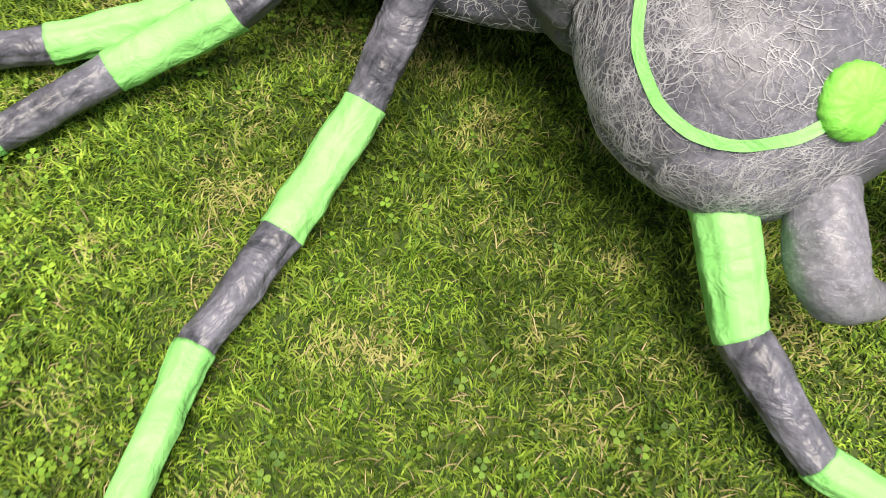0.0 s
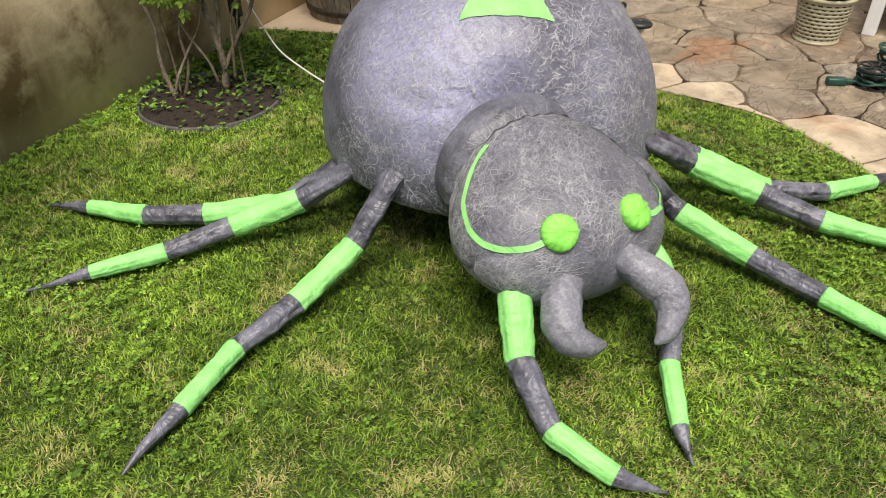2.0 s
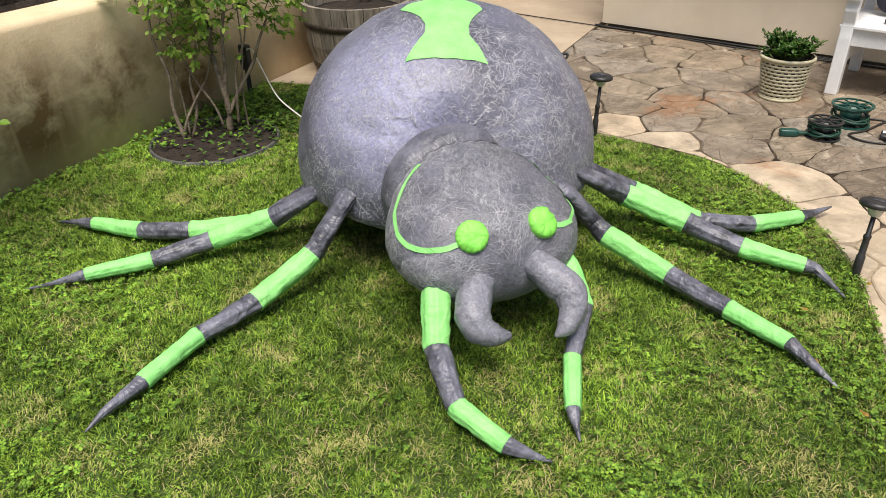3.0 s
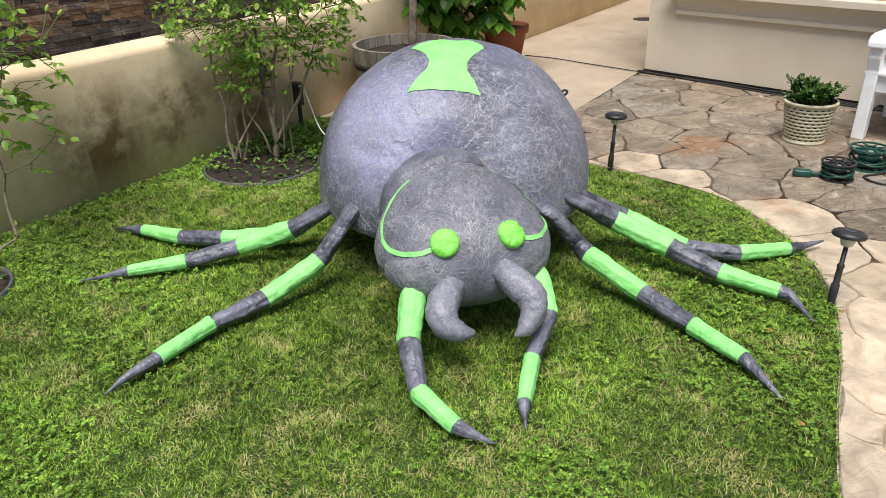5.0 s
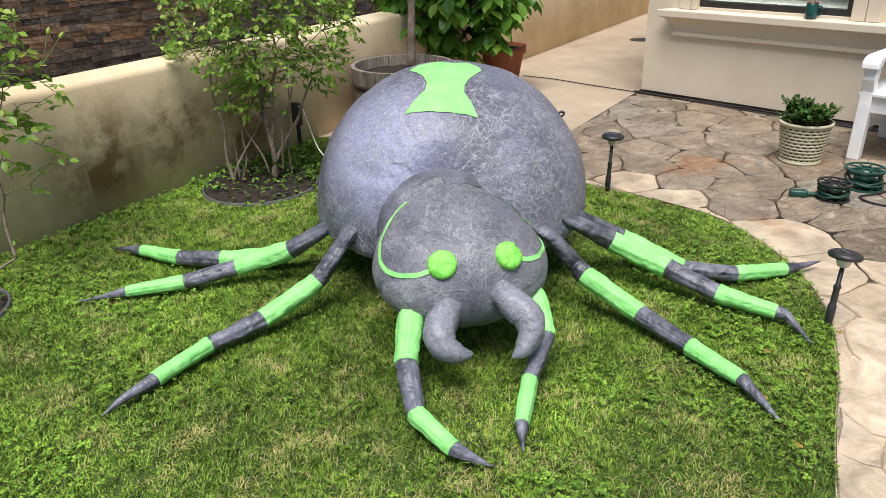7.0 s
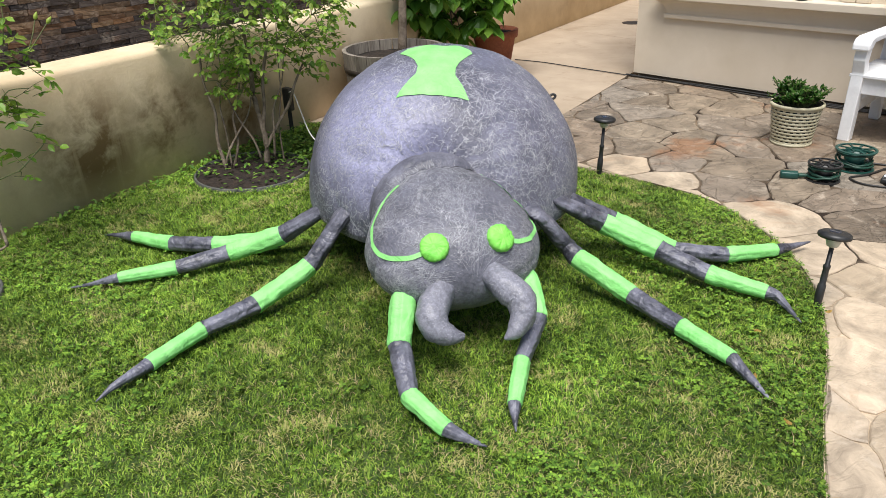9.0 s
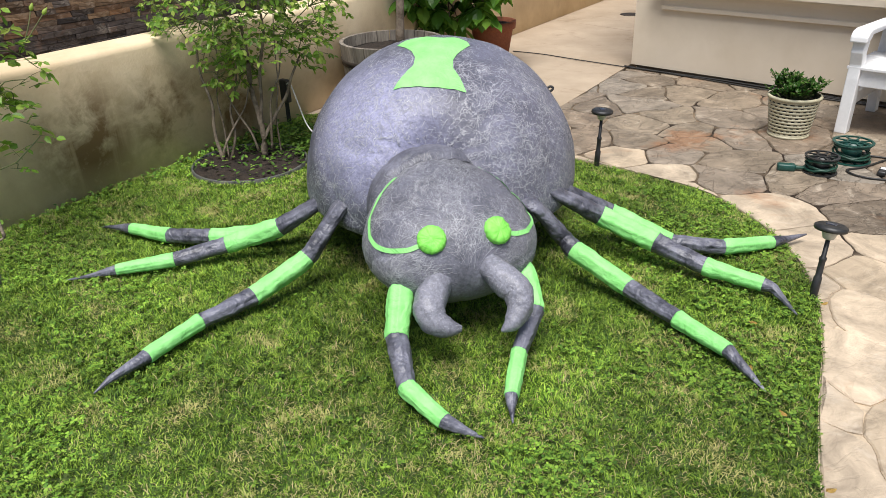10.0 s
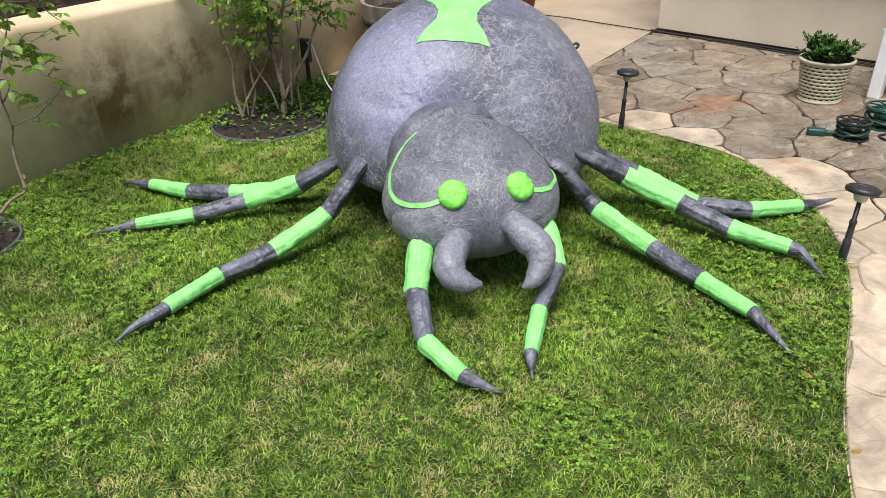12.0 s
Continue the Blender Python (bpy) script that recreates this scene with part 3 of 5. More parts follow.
for a, b in zip(rows, rows[1:]):
    for j in range(16):
        bm.faces.new((a[j], a[j + 1], b[j + 1], b[j]))
bmesh.ops.recalc_face_normals(bm, faces=bm.faces[:])
part("hourglass_patch", bm, M_GREEN, spider, "lime green hourglass marking")
knob = belly(Vector((0.53 / 0.656, 0.107 / 0.71, 0.376 / 0.64)))
part("tether_loop", tube([knob + Vector(p) for p in ((-0.012, 0, -0.008), (0.01, 0, 0.0), (0.016, 0.004, 0.012), (0.004, 0.006, 0.018), (-0.01, 0, 0.012))], 0.006, seg=7), M_BLACK, spider, "small black tether loop")



def fibres(count, seed, start, move, width, material):
    """Pale printed threads: thin ribbons that wander over a skin. start(rng) gives two coordinates or None, move(u, v, lift) the skin's place there."""
    rng = random.Random(seed)
    verts, faces = [], []
    while count > 0:
        count -= 1
        begin = start(rng)
        if begin is None:
            continue
        u, v, su, sv = begin
        ang, bend = rng.uniform(0, math.tau), rng.gauss(0, 26)
        steps, stride, w = rng.randint(3, 8), rng.uniform(0.005, 0.011), rng.uniform(*width)
        line = []
        for _ in range(steps + 1):
            line.append(move(u, v, 0.0012))
            u += stride * math.cos(ang) * su
            v += stride * math.sin(ang) * sv
            ang += bend * stride + rng.gauss(0, 0.5)
        out = (move(u, v, 0.02) - move(u, v, 0.0)).normalized()
        for k, p in enumerate(line):
            t = (line[min(k + 1, steps)] - line[max(k - 1, 0)]).normalized()
            side = out.cross(t) * (w / 2 * (0.4 if k in (0, steps) else 1.0))
            verts += [p - side, p + side]
            if k:
                n = len(verts)
                faces.append((n - 4, n - 3, n - 1, n - 2))
    data = bpy.data.meshes.new("fibre_print")
    data.from_pydata(verts, [], faces)
    data.materials.append(material)
    return data


def belly_at(u, v, lift):
    """u: bearing, v: height angle, in radians."""
    return belly(Vector((math.cos(v) * math.cos(u), math.cos(v) * math.sin(u), math.sin(v))), lift)


def belly_start(rng):
    u, z = rng.uniform(0, math.tau), rng.uniform(-0.4, 1.0)
    d = Vector((math.sqrt(1 - z * z) * math.cos(u), math.sqrt(1 - z * z) * math.sin(u), z))
    if d.y > 0.55 or noise.noise(d * 2.6 + Vector((3.1, 0, 0))) + 0.55 * d.x < rng.uniform(-0.55, 0.25):
        return None
    v = math.asin(z)
    return u, v, 1.5 / max(0.25, math.cos(v)), 1.5


print_ob = new("fibre_print", fibres(20000, 51, belly_start, belly_at, (0.0008, 0.0019), M_FIBRE))
print_ob.parent = spider
print_ob.matrix_parent_inverse = spider.matrix_basis.inverted()
tagged(print_ob, "pale web fibres printed on the cloth", kind="stuff")

# head: a loft from the neck to the face
HEAD_TURN = 0.33
HF, HS = Vector((math.sin(HEAD_TURN), -math.cos(HEAD_TURN), 0)), Vector((math.cos(HEAD_TURN), math.sin(HEAD_TURN), 0))
HEAD_AT = Vector((1.235, 0.55, 0.0))
HEAD_TABLE = [(-0.36, 0.250, 0.225, 0.385), (-0.31, 0.278, 0.255, 0.388), (-0.26, 0.284, 0.262, 0.386), (-0.222, 0.284, 0.256, 0.382), (-0.195, 0.268, 0.236, 0.378), (-0.165, 0.292, 0.248, 0.374),
              (-0.10, 0.332, 0.255, 0.365), (-0.03, 0.358, 0.248, 0.352), (0.04, 0.362, 0.235, 0.34), (0.10, 0.346, 0.222, 0.328), (0.16, 0.312, 0.198, 0.318),
              (0.21, 0.252, 0.162, 0.310), (0.245, 0.170, 0.110, 0.306), (0.262, 0.08, 0.054, 0.305), (0.268, 0.0, 0.0, 0.305)]


def face(s, a, lift=0.0):
    """The skin of the head: s metres ahead of its middle, a radians round it from the top towards its own left (the wall's side)."""
    w, h, z = (float(np.interp(s, [r[0] for r in HEAD_TABLE], [r[k] for r in HEAD_TABLE])) for k in (1, 2, 3))
    w, h, z = 0.945 * w, 0.95 * h, z - 0.004
    ca, sa = math.cos(a), math.sin(a)
    if ca < 0:
        h *= 0.86
    n = 1 + 0.012 * noise.noise((s * 9, ca * 2, sa * 2)) + 0.014 * math.exp(-((s + 0.2) / 0.06) ** 2) * math.sin(24 * a + 3 * math.sin(3 * a))
    n -= 0.030 * max(0.0, 0.14 - abs(noise.noise((s * 6 + 4, ca * 1.5, sa * 1.5)))) / 0.14
    p = HEAD_AT + HF * s - HS * (sa * (w * n + lift)) + Vector((0, 0, z + ca * (h * n + lift)))
    return p + HF * (lift * max(0.0, s) / 0.27)


bm = bmesh.new()
ss = [-0.36 + 0.0075 * k for k in range(34)] + [-0.105 + 0.014 * k for k in range(9)] + [0.03, 0.05, 0.07, 0.09, 0.11, 0.13, 0.15, 0.17, 0.19, 0.205, 0.22, 0.232, 0.243, 0.251, 0.258, 0.263, 0.266]
rings = [[bm.verts.new(face(s, math.tau * k / 96)) for k in range(96)] for s in ss]
for a, b in zip(rings, rings[1:]):
    for k in range(96):
        bm.faces.new((a[k], a[(k + 1) % 96], b[(k + 1) % 96], b[k]))
tip = bm.verts.new(face(0.268, 0))
for k in range(96):
    bm.faces.new((rings[-1][k], rings[-1][(k + 1) % 96], tip))
bmesh.ops.recalc_face_normals(bm, faces=bm.faces[:])
head = part("head", bm, M_HEAD, spider, "grey head with pale web fibres, turned aside")


def face_start(rng):
    s, a = rng.uniform(-0.2, 0.25), rng.uniform(-2.4, 2.4)
    if noise.noise((s * 9, math.cos(a) * 2.6, math.sin(a) * 2.6)) < rng.uniform(-0.35, 0.3):
        return None
    ms, ma = (face(s + 0.004, a) - face(s - 0.004, a)).length / 0.008, (face(s, a + 0.02) - face(s, a - 0.02)).length / 0.04
    return s, a, 1.1 / ms, 1.1 / max(0.04, ma)


head_print = new("fibre_print", fibres(11000, 52, face_start, lambda u, v, lift: face(min(u, 0.264), v, lift), (0.0005, 0.0013), M_HEAD_FIBRE))
head_print.parent = head
tagged(head_print, "pale web fibres printed on the head", kind="stuff")


def nearest_face(p):
    best = min(((face(s, a) - p).length, s, a) for s in [0.27 - 0.006 * k for k in range(60)] for a in [-1.6 + 0.03 * k for k in range(108)])
    return best[1], best[2]


def face_normal(s, a):
    d1, d2 = face(s + 0.004, a) - face(s - 0.004, a), face(s, a + 0.01) - face(s, a - 0.01)
    n = d1.cross(d2).normalized()
    return n if n.dot(face(s, a) - (HEAD_AT + Vector((0, 0, 0.33)))) > 0 else -n


EYES = [Vector((1.182, 0.332, 0.432)), Vector((1.411, 0.403, 0.440))]
eye_marks = []
for p in EYES:
    s, a = nearest_face(p)
    eye_marks.append((s, a))
    n = face_normal(s, a)
    m = Matrix.Translation(face(s, a)) @ n.to_track_quat("Z", "Y").to_matrix().to_4x4()
    bm = bmesh.new()
    rings = []
    for r, h in ((0.050, -0.012), (0.0535, 0.002), (0.052, 0.012), (0.046, 0.019), (0.036, 0.023), (0.022, 0.024), (0.008, 0.024)):
        ring = []
        for k in range(60):
            q = math.tau * k / 60
            rr = r * (1 + 0.016 * math.sin(17 * q + r * 40) * (r / 0.05) + 0.02 * noise.noise((math.cos(q) * 2, math.sin(q) * 2, r * 30)))
            ring.append(bm.verts.new(m @ Vector((rr * math.cos(q), rr * math.sin(q), h + 0.0012 * math.sin(17 * q) * (r / 0.05) + 0.007 * noise.noise((math.cos(q) * r * 60, math.sin(q) * r * 60, p.x * 9))))))
        rings.append(ring)
    for x, y in zip(rings, rings[1:]):
        for k in range(60):
            bm.faces.new((x[k], x[(k + 1) % 60], y[(k + 1) % 60], y[k]))
    bm.faces.new(rings[-1])
    part("eye", bm, M_EYE, head, "puckered lime green padded eye")


def stripe(points, width=0.018):
    """A flat ribbon laid on the head through (s, a) places."""
    bm = bmesh.new()
    last = None
    n = 14 * (len(points) - 1)
    for k in range(n + 1):
        u = k / n * (len(points) - 1)
        s, a = spline(points, u)
        s1, a1 = spline(points, min(u + 0.05, len(points) - 1))
        s0, a0 = spline(points, max(u - 0.05, 0))
        t = (face(s1, a1) - face(s0, a0)).normalized()
        side = face_normal(s, a).cross(t).normalized() * width / 2
        c = face(s, a, 0.0035)
        pair = [bm.verts.new(c + side), bm.verts.new(c - side)]
        if last:
            bm.faces.new((last[0], last[1], pair[1], pair[0]))
        last = pair
    bmesh.ops.recalc_face_normals(bm, faces=bm.faces[:])
    return bm


(s, a), (s2, a2) = eye_marks
for pts in ([(s, a + 0.2), (s - 0.015, a + 0.40), (s - 0.06, a + 0.60), (s - 0.14, a + 0.67), (s - 0.23, a + 0.56), (s - 0.30, a + 0.30), (s - 0.34, a + 0.08)],
            [(s2, a2 - 0.2), (s2 - 0.015, a2 - 0.40), (s2 - 0.06, a2 - 0.60), (s2 - 0.14, a2 - 0.67), (s2 - 0.23, a2 - 0.56), (s2 - 0.30, a2 - 0.30), (s2 - 0.34, a2 - 0.08)]):
    part("cheek_stripe", stripe(pts), M_GREEN, head, "lime green painted line")
# neck seam as a dark ribbon, with the shade of the fold in its colour
part("neck_seam", stripe([(-0.188 + 0.012 * math.sin(2.3 * q), q) for q in (-1.9, -1.3, -0.7, -0.2, 0.3, 0.8, 1.4, 1.9)], 0.006), M_SEAM_SHADE, head, "dark stitched neck seam, painted with the shade of its fold")

for pts, radii in (([(1.225, 0.34, 0.30), (1.190, 0.262, 0.275), (1.172, 0.195, 0.245), (1.195, 0.155, 0.21), (1.240, 0.143, 0.19), (1.288, 0.145, 0.186)],
                    [0.050, 0.061, 0.064, 0.056, 0.040, 0.011]),
                   ([(1.385, 0.36, 0.33), (1.430, 0.287, 0.31), (1.482, 0.250, 0.275), (1.490, 0.205, 0.235), (1.462, 0.160, 0.20), (1.425, 0.135, 0.18)],
                    [0.052, 0.061, 0.062, 0.052, 0.034, 0.004])):
    part("fang", tube(pts, [0.89 * r for r in radii], seg=28, step=0.08, rough=0.10, folds=0.05), M_FANG, head, "curved grey stuffed fang")

LEGS = [
    ([(0.84, 0.98, 0.36), (0.736, 0.850, 0.322), (0.610, 0.755, 0.155), (0.414, 0.571, 0.072), (0.244, 0.404, 0.055), (0.113, 0.189, 0.042), (0.03, 0.065, 0.03), (-0.008, 0.004, 0.012)],
     [0.03, 0.052, 0.050, 0.049, 0.041, 0.033, 0.016, 0.003], (2, 3, 4, 5)),
    ([(0.75, 1.14, 0.31), (0.619, 1.066, 0.280), (0.422, 1.055, 0.165), (0.163, 1.028, 0.085), (-0.064, 0.945, 0.052), (-0.309, 0.871, 0.040), (-0.43, 0.845, 0.022), (-0.542, 0.823, 0.010)],
     [0.03, 0.056, 0.056, 0.050, 0.042, 0.030, 0.012, 0.003], (2, 3, 4, 5)),
    ([(0.72, 1.26, 0.30), (0.590, 1.205, 0.235), (0.345, 1.185, 0.075), (0.04, 1.169, 0.058), (-0.187, 1.203, 0.053), (-0.422, 1.305, 0.045), (-0.52, 1.35, 0.032), (-0.624, 1.385, 0.020)],
     [0.03, 0.054, 0.053, 0.050, 0.044, 0.034, 0.017, 0.004], (2, 3, 4, 5)),
    ([(1.47, 0.95, 0.38), (1.585, 0.835, 0.352), (1.715, 0.842, 0.195), (1.758, 0.792, 0.162), (1.96, 0.618, 0.076), (2.108, 0.408, 0.057), (2.241, 0.214, 0.043), (2.313, 0.018, 0.012)],
     [0.03, 0.050, 0.050, 0.052, 0.049, 0.042, 0.033, 0.004], (3, 4, 5, 6)),
    ([(1.57, 1.14, 0.35), (1.693, 1.032, 0.325), (1.907, 1.078, 0.192), (2.137, 0.943, 0.120), (2.32, 0.804, 0.072), (2.525, 0.677, 0.052), (2.56, 0.650, 0.046), (2.606, 0.506, 0.010)],
     [0.03, 0.056, 0.060, 0.055, 0.046, 0.036, 0.026, 0.003], (2, 3, 4, 5)),
    ([(1.60, 1.24, 0.34), (1.735, 1.155, 0.300), (1.972, 1.19, 0.158), (2.235, 1.054, 0.066), (2.468, 1.027, 0.052), (2.709, 1.087, 0.045), (2.80, 1.125, 0.042), (2.902, 1.175, 0.040)],
     [0.03, 0.054, 0.055, 0.050, 0.043, 0.034, 0.020, 0.004], (2, 3, 4, 5)),
    ([(1.100, 0.43, 0.27), (1.064, 0.300, 0.238), (1.056, 0.155, 0.140), (1.105, -0.038, 0.072), (1.234, -0.177, 0.046), (1.30, -0.202, 0.028), (1.360, -0.216, 0.011)],
     [0.060, 0.060, 0.052, 0.042, 0.034, 0.018, 0.003], (0, 2, 3, 4)),
    ([(1.48, 0.49, 0.29), (1.525, 0.456, 0.240), (1.556, 0.315, 0.160), (1.49, 0.147, 0.085), (1.453, -0.043, 0.042), (1.452, -0.10, 0.026), (1.454, -0.145, 0.011)],
     [0.046, 0.048, 0.041, 0.036, 0.029, 0.014, 0.003], (0.3, 2, 3, 4)),
]


def stiff(pts):
    """The line of a stuffed leg: nearly straight between its joints, four steps to each."""
    out = []
    for k in range(4 * (len(pts) - 1) + 1):
        i = min(k // 4, len(pts) - 2)
        f = k / 4 - i
        straight = np.array(pts[i]) * (1 - f) + np.array(pts[i + 1]) * f
        out.append(tuple(0.7 * straight + 0.3 * spline(pts, k / 4)))
    return out


for pts, radii, bands in LEGS:
    if radii[0] < 0.04:       # sewn flat and wide where it meets the abdomen
        radii = [radii[1] * 0.95] + radii[1:]
        root = Vector(pts[1]) + 0.45 * (Vector(pts[1]) - Vector(pts[2]))
        if (AB.inverted() @ root).length < 0.95:       # straight on into the abdomen
            pts = [tuple(root)] + pts[1:]
    radii = [(0.71 if len(pts) == 8 else 0.72) * r for r in np.interp([k / 4 for k in range(4 * (len(pts) - 1) + 1)], range(len(radii)), radii)]
    leg = part("leg", tube(stiff(pts), radii, seg=36, step=0.125, rough=0.12, folds=0.15, sewn=8.0 if len(pts) == 8 else 0.0), M_LEG, spider, "dark grey wrinkled cloth leg with green bands")
    for u0, u1 in (bands[:2], bands[2:]):
        part("green_band", tube(stiff(pts), radii, u0=4 * u0, u1=4 * u1, seg=36, step=0.125, rough=0.12, folds=0.15, sewn=8.0 if len(pts) == 8 else 0.0, grow=0.0025), M_GREEN, leg, "lime green cloth band")
# power cable of the blower
cable = thing("white_cable", (0.2, 2.9, 0), "white cable running from a black stake to the inflatable", "cable")
part("cord", tube([(-0.045, 3.20, 0.30), (0.02, 3.10, 0.33), (0.12, 2.85, 0.27), (0.24, 2.55, 0.20), (0.38, 2.25, 0.20), (0.56, 1.85, 0.24), (0.62, 1.70, 0.25)], 0.0045, seg=7), M_WIRE, cable)

# ---- garden lights, stake, fallen leaves ----
def garden_light(base, top, label):
    b, t = Vector(base), Vector(top)
    ob = thing("solar_light", b, label, "garden light", "solar lights by the lawn")
    d = (t - b)
    m = Matrix.Translation(b) @ d.to_track_quat("Z", "Y").to_matrix().to_4x4()
    h = d.length
    part("stake", lathe(m, [(0.002, -0.06), (0.015, 0.0), (0.017, 0.05), (0.0165, 0.10), (0.013, 0.105), (0.0125, 0.17), (0.0145, 0.175), (0.0145, 0.185), (0.0095, 0.19), (0.009, h - 0.045)], 16), M_BLACK, ob)
    part("collar", lathe(m, [(0.012, h - 0.055), (0.022, h - 0.050), (0.032, h - 0.02), (0.033, h - 0.012), (0.010, h - 0.012)], 24), M_CLEAR, ob, "frosted light collar")
    head_part = part("cap", lathe(m, [(0.035, h - 0.016), (0.062, h - 0.014), (0.065, h - 0.007), (0.063, h + 0.002), (0.052, h + 0.009), (0.03, h + 0.011)], 36), M_BLACK, ob)
    part("solar_cell", box(m @ Matrix.Translation((0, 0, h + 0.0105)), 0.042, 0.034, 0.003, 0.001), M_PANEL, head_part, "small dark solar cell")
    return ob


garden_light((2.728, 0.658, -0.01), (2.761, 0.700, 0.303), "black solar stake light leaning at the edge of the lawn")
garden_light((2.077, 2.257, -0.01), (2.090, 2.260, 0.340), "black solar stake light where lawn meets flagstones")
stake_at = Vector((-0.05, 3.21, -0.02))
stake = thing("power_stake", stake_at, "black outdoor power stake beside the garden wall", "power stake")
part("pole", box(Matrix.Translation(stake_at), 0.03, 0.012, 0.20, 0.003), M_BLACK, stake, smooth=False)
part("socket_box", box(Matrix.Translation(stake_at + Vector((0, 0, 0.19))) @ Matrix.Rotation(-0.6, 4, "Z"), 0.075, 0.045, 0.17, 0.01), M_BLACK, stake, smooth=False)


def leaf_blade(bm, m, length, width, fold=0.15, droop=0.2):
    """One pointed leaf of seven corners on a fold, from the pose's origin along its x."""
    mid = [Vector((0, 0, 0)), Vector((length * 0.5, 0, -fold * width)), Vector((length, 0, -droop * length))]
    left = [Vector((length * 0.22, width * 0.40, 0.01 * length)), Vector((length * 0.62, width * 0.42, -0.05 * length))]
    right = [Vector((p.x, -p.y, p.z)) for p in left]
    v = [bm.verts.new(m @ p) for p in (*mid, *left, *right)]
    bm.faces.new((v[0], v[1], v[3]))
    bm.faces.new((v[3], v[1], v[4]))
    bm.faces.new((v[4], v[1], v[2]))
    bm.faces.new((v[0], v[5], v[1]))
    bm.faces.new((v[5], v[6], v[1]))
    bm.faces.new((v[6], v[2], v[1]))


def broad_blade(bm, m, length, width, droop=0.2):
    """A broad oval leaf on a fold, with a short point."""
    line = [(0.0, 0.0), (0.16, 0.30), (0.42, 0.50), (0.70, 0.46), (0.90, 0.20), (1.0, 0.0)]
    mid = [bm.verts.new(m @ Vector((u * length, 0, -droop * length * u * u - 0.06 * width))) for u, _ in line]
    for side in (1, -1):
        rim = [mid[0]] + [bm.verts.new(m @ Vector((u * length, side * w * width, -droop * length * u * u + 0.05 * width))) for u, w in line[1:-1]] + [mid[-1]]
        for k in range(len(line) - 1):
            f = [v for i, v in enumerate((mid[k], mid[k + 1], rim[k + 1], rim[k])) if v not in (mid[k], mid[k + 1], rim[k + 1], rim[k])[:i]]
            bm.faces.new(f if side < 0 else f[::-1])


rng = random.Random(7)
for place, turn in (((2.74, 0.60, 0.0), 0.4), ((2.33, -0.12, 0.02), 2.0), ((2.29, 0.12, 0.025), 1.1), ((2.33, -0.42, 0.0), 0.2), ((2.42, 0.42, 0.025), 2.7)):
    bm = bmesh.new()
    leaf_blade(bm, Matrix.Translation(place) @ Matrix.Rotation(turn, 4, "Z"), 0.034, 0.022, -0.3, -0.1)
    bmesh.ops.solidify(bm, geom=bm.faces[:], thickness=0.001)
    tagged(mesh_object("fallen_leaf", bm, M_DEAD, False), "yellow dry fallen leaf on the lawn edge", "leaf", "fallen leaves")


# ---- flower beds ----
for cx, cy, r in RINGS:
    bed = thing("flower_bed", (cx, cy, 0), "round bed of dark soil with a grey edging ring", "flower bed")
    bm = bmesh.new()
    rings = []
    for k in range(13):
        q = r * k / 12
        rings.append([bm.verts.new((cx + q * math.cos(math.tau * j / 48), cy + q * math.sin(math.tau * j / 48),
                                    0.004 + 0.016 * noise.noise((cx + q * math.cos(math.tau * j / 48) * 9, q * math.sin(math.tau * j / 48) * 9, 1)) + 0.008 * noise.noise((q * math.cos(math.tau * j / 48) * 40, q * math.sin(math.tau * j / 48) * 40, 2)) - 0.02 * (k == 12))) for j in range(48)])
    for x, y in zip(rings, rings[1:]):
        for j in range(48):
            bm.faces.new((x[j], x[(j + 1) % 48], y[(j + 1) % 48], y[j]))
    part("soil", bm, M_SOIL, bed)
    part("edging", lathe(Matrix.Translation((cx, cy, 0)), [(r - 0.006, -0.03), (r - 0.006, 0.007), (r - 0.003, 0.011), (r + 0.004, 0.011), (r + 0.008, 0.006), (r + 0.008, -0.03)], 64, False), M_EDGING, bed, "grey rubber edging ring")


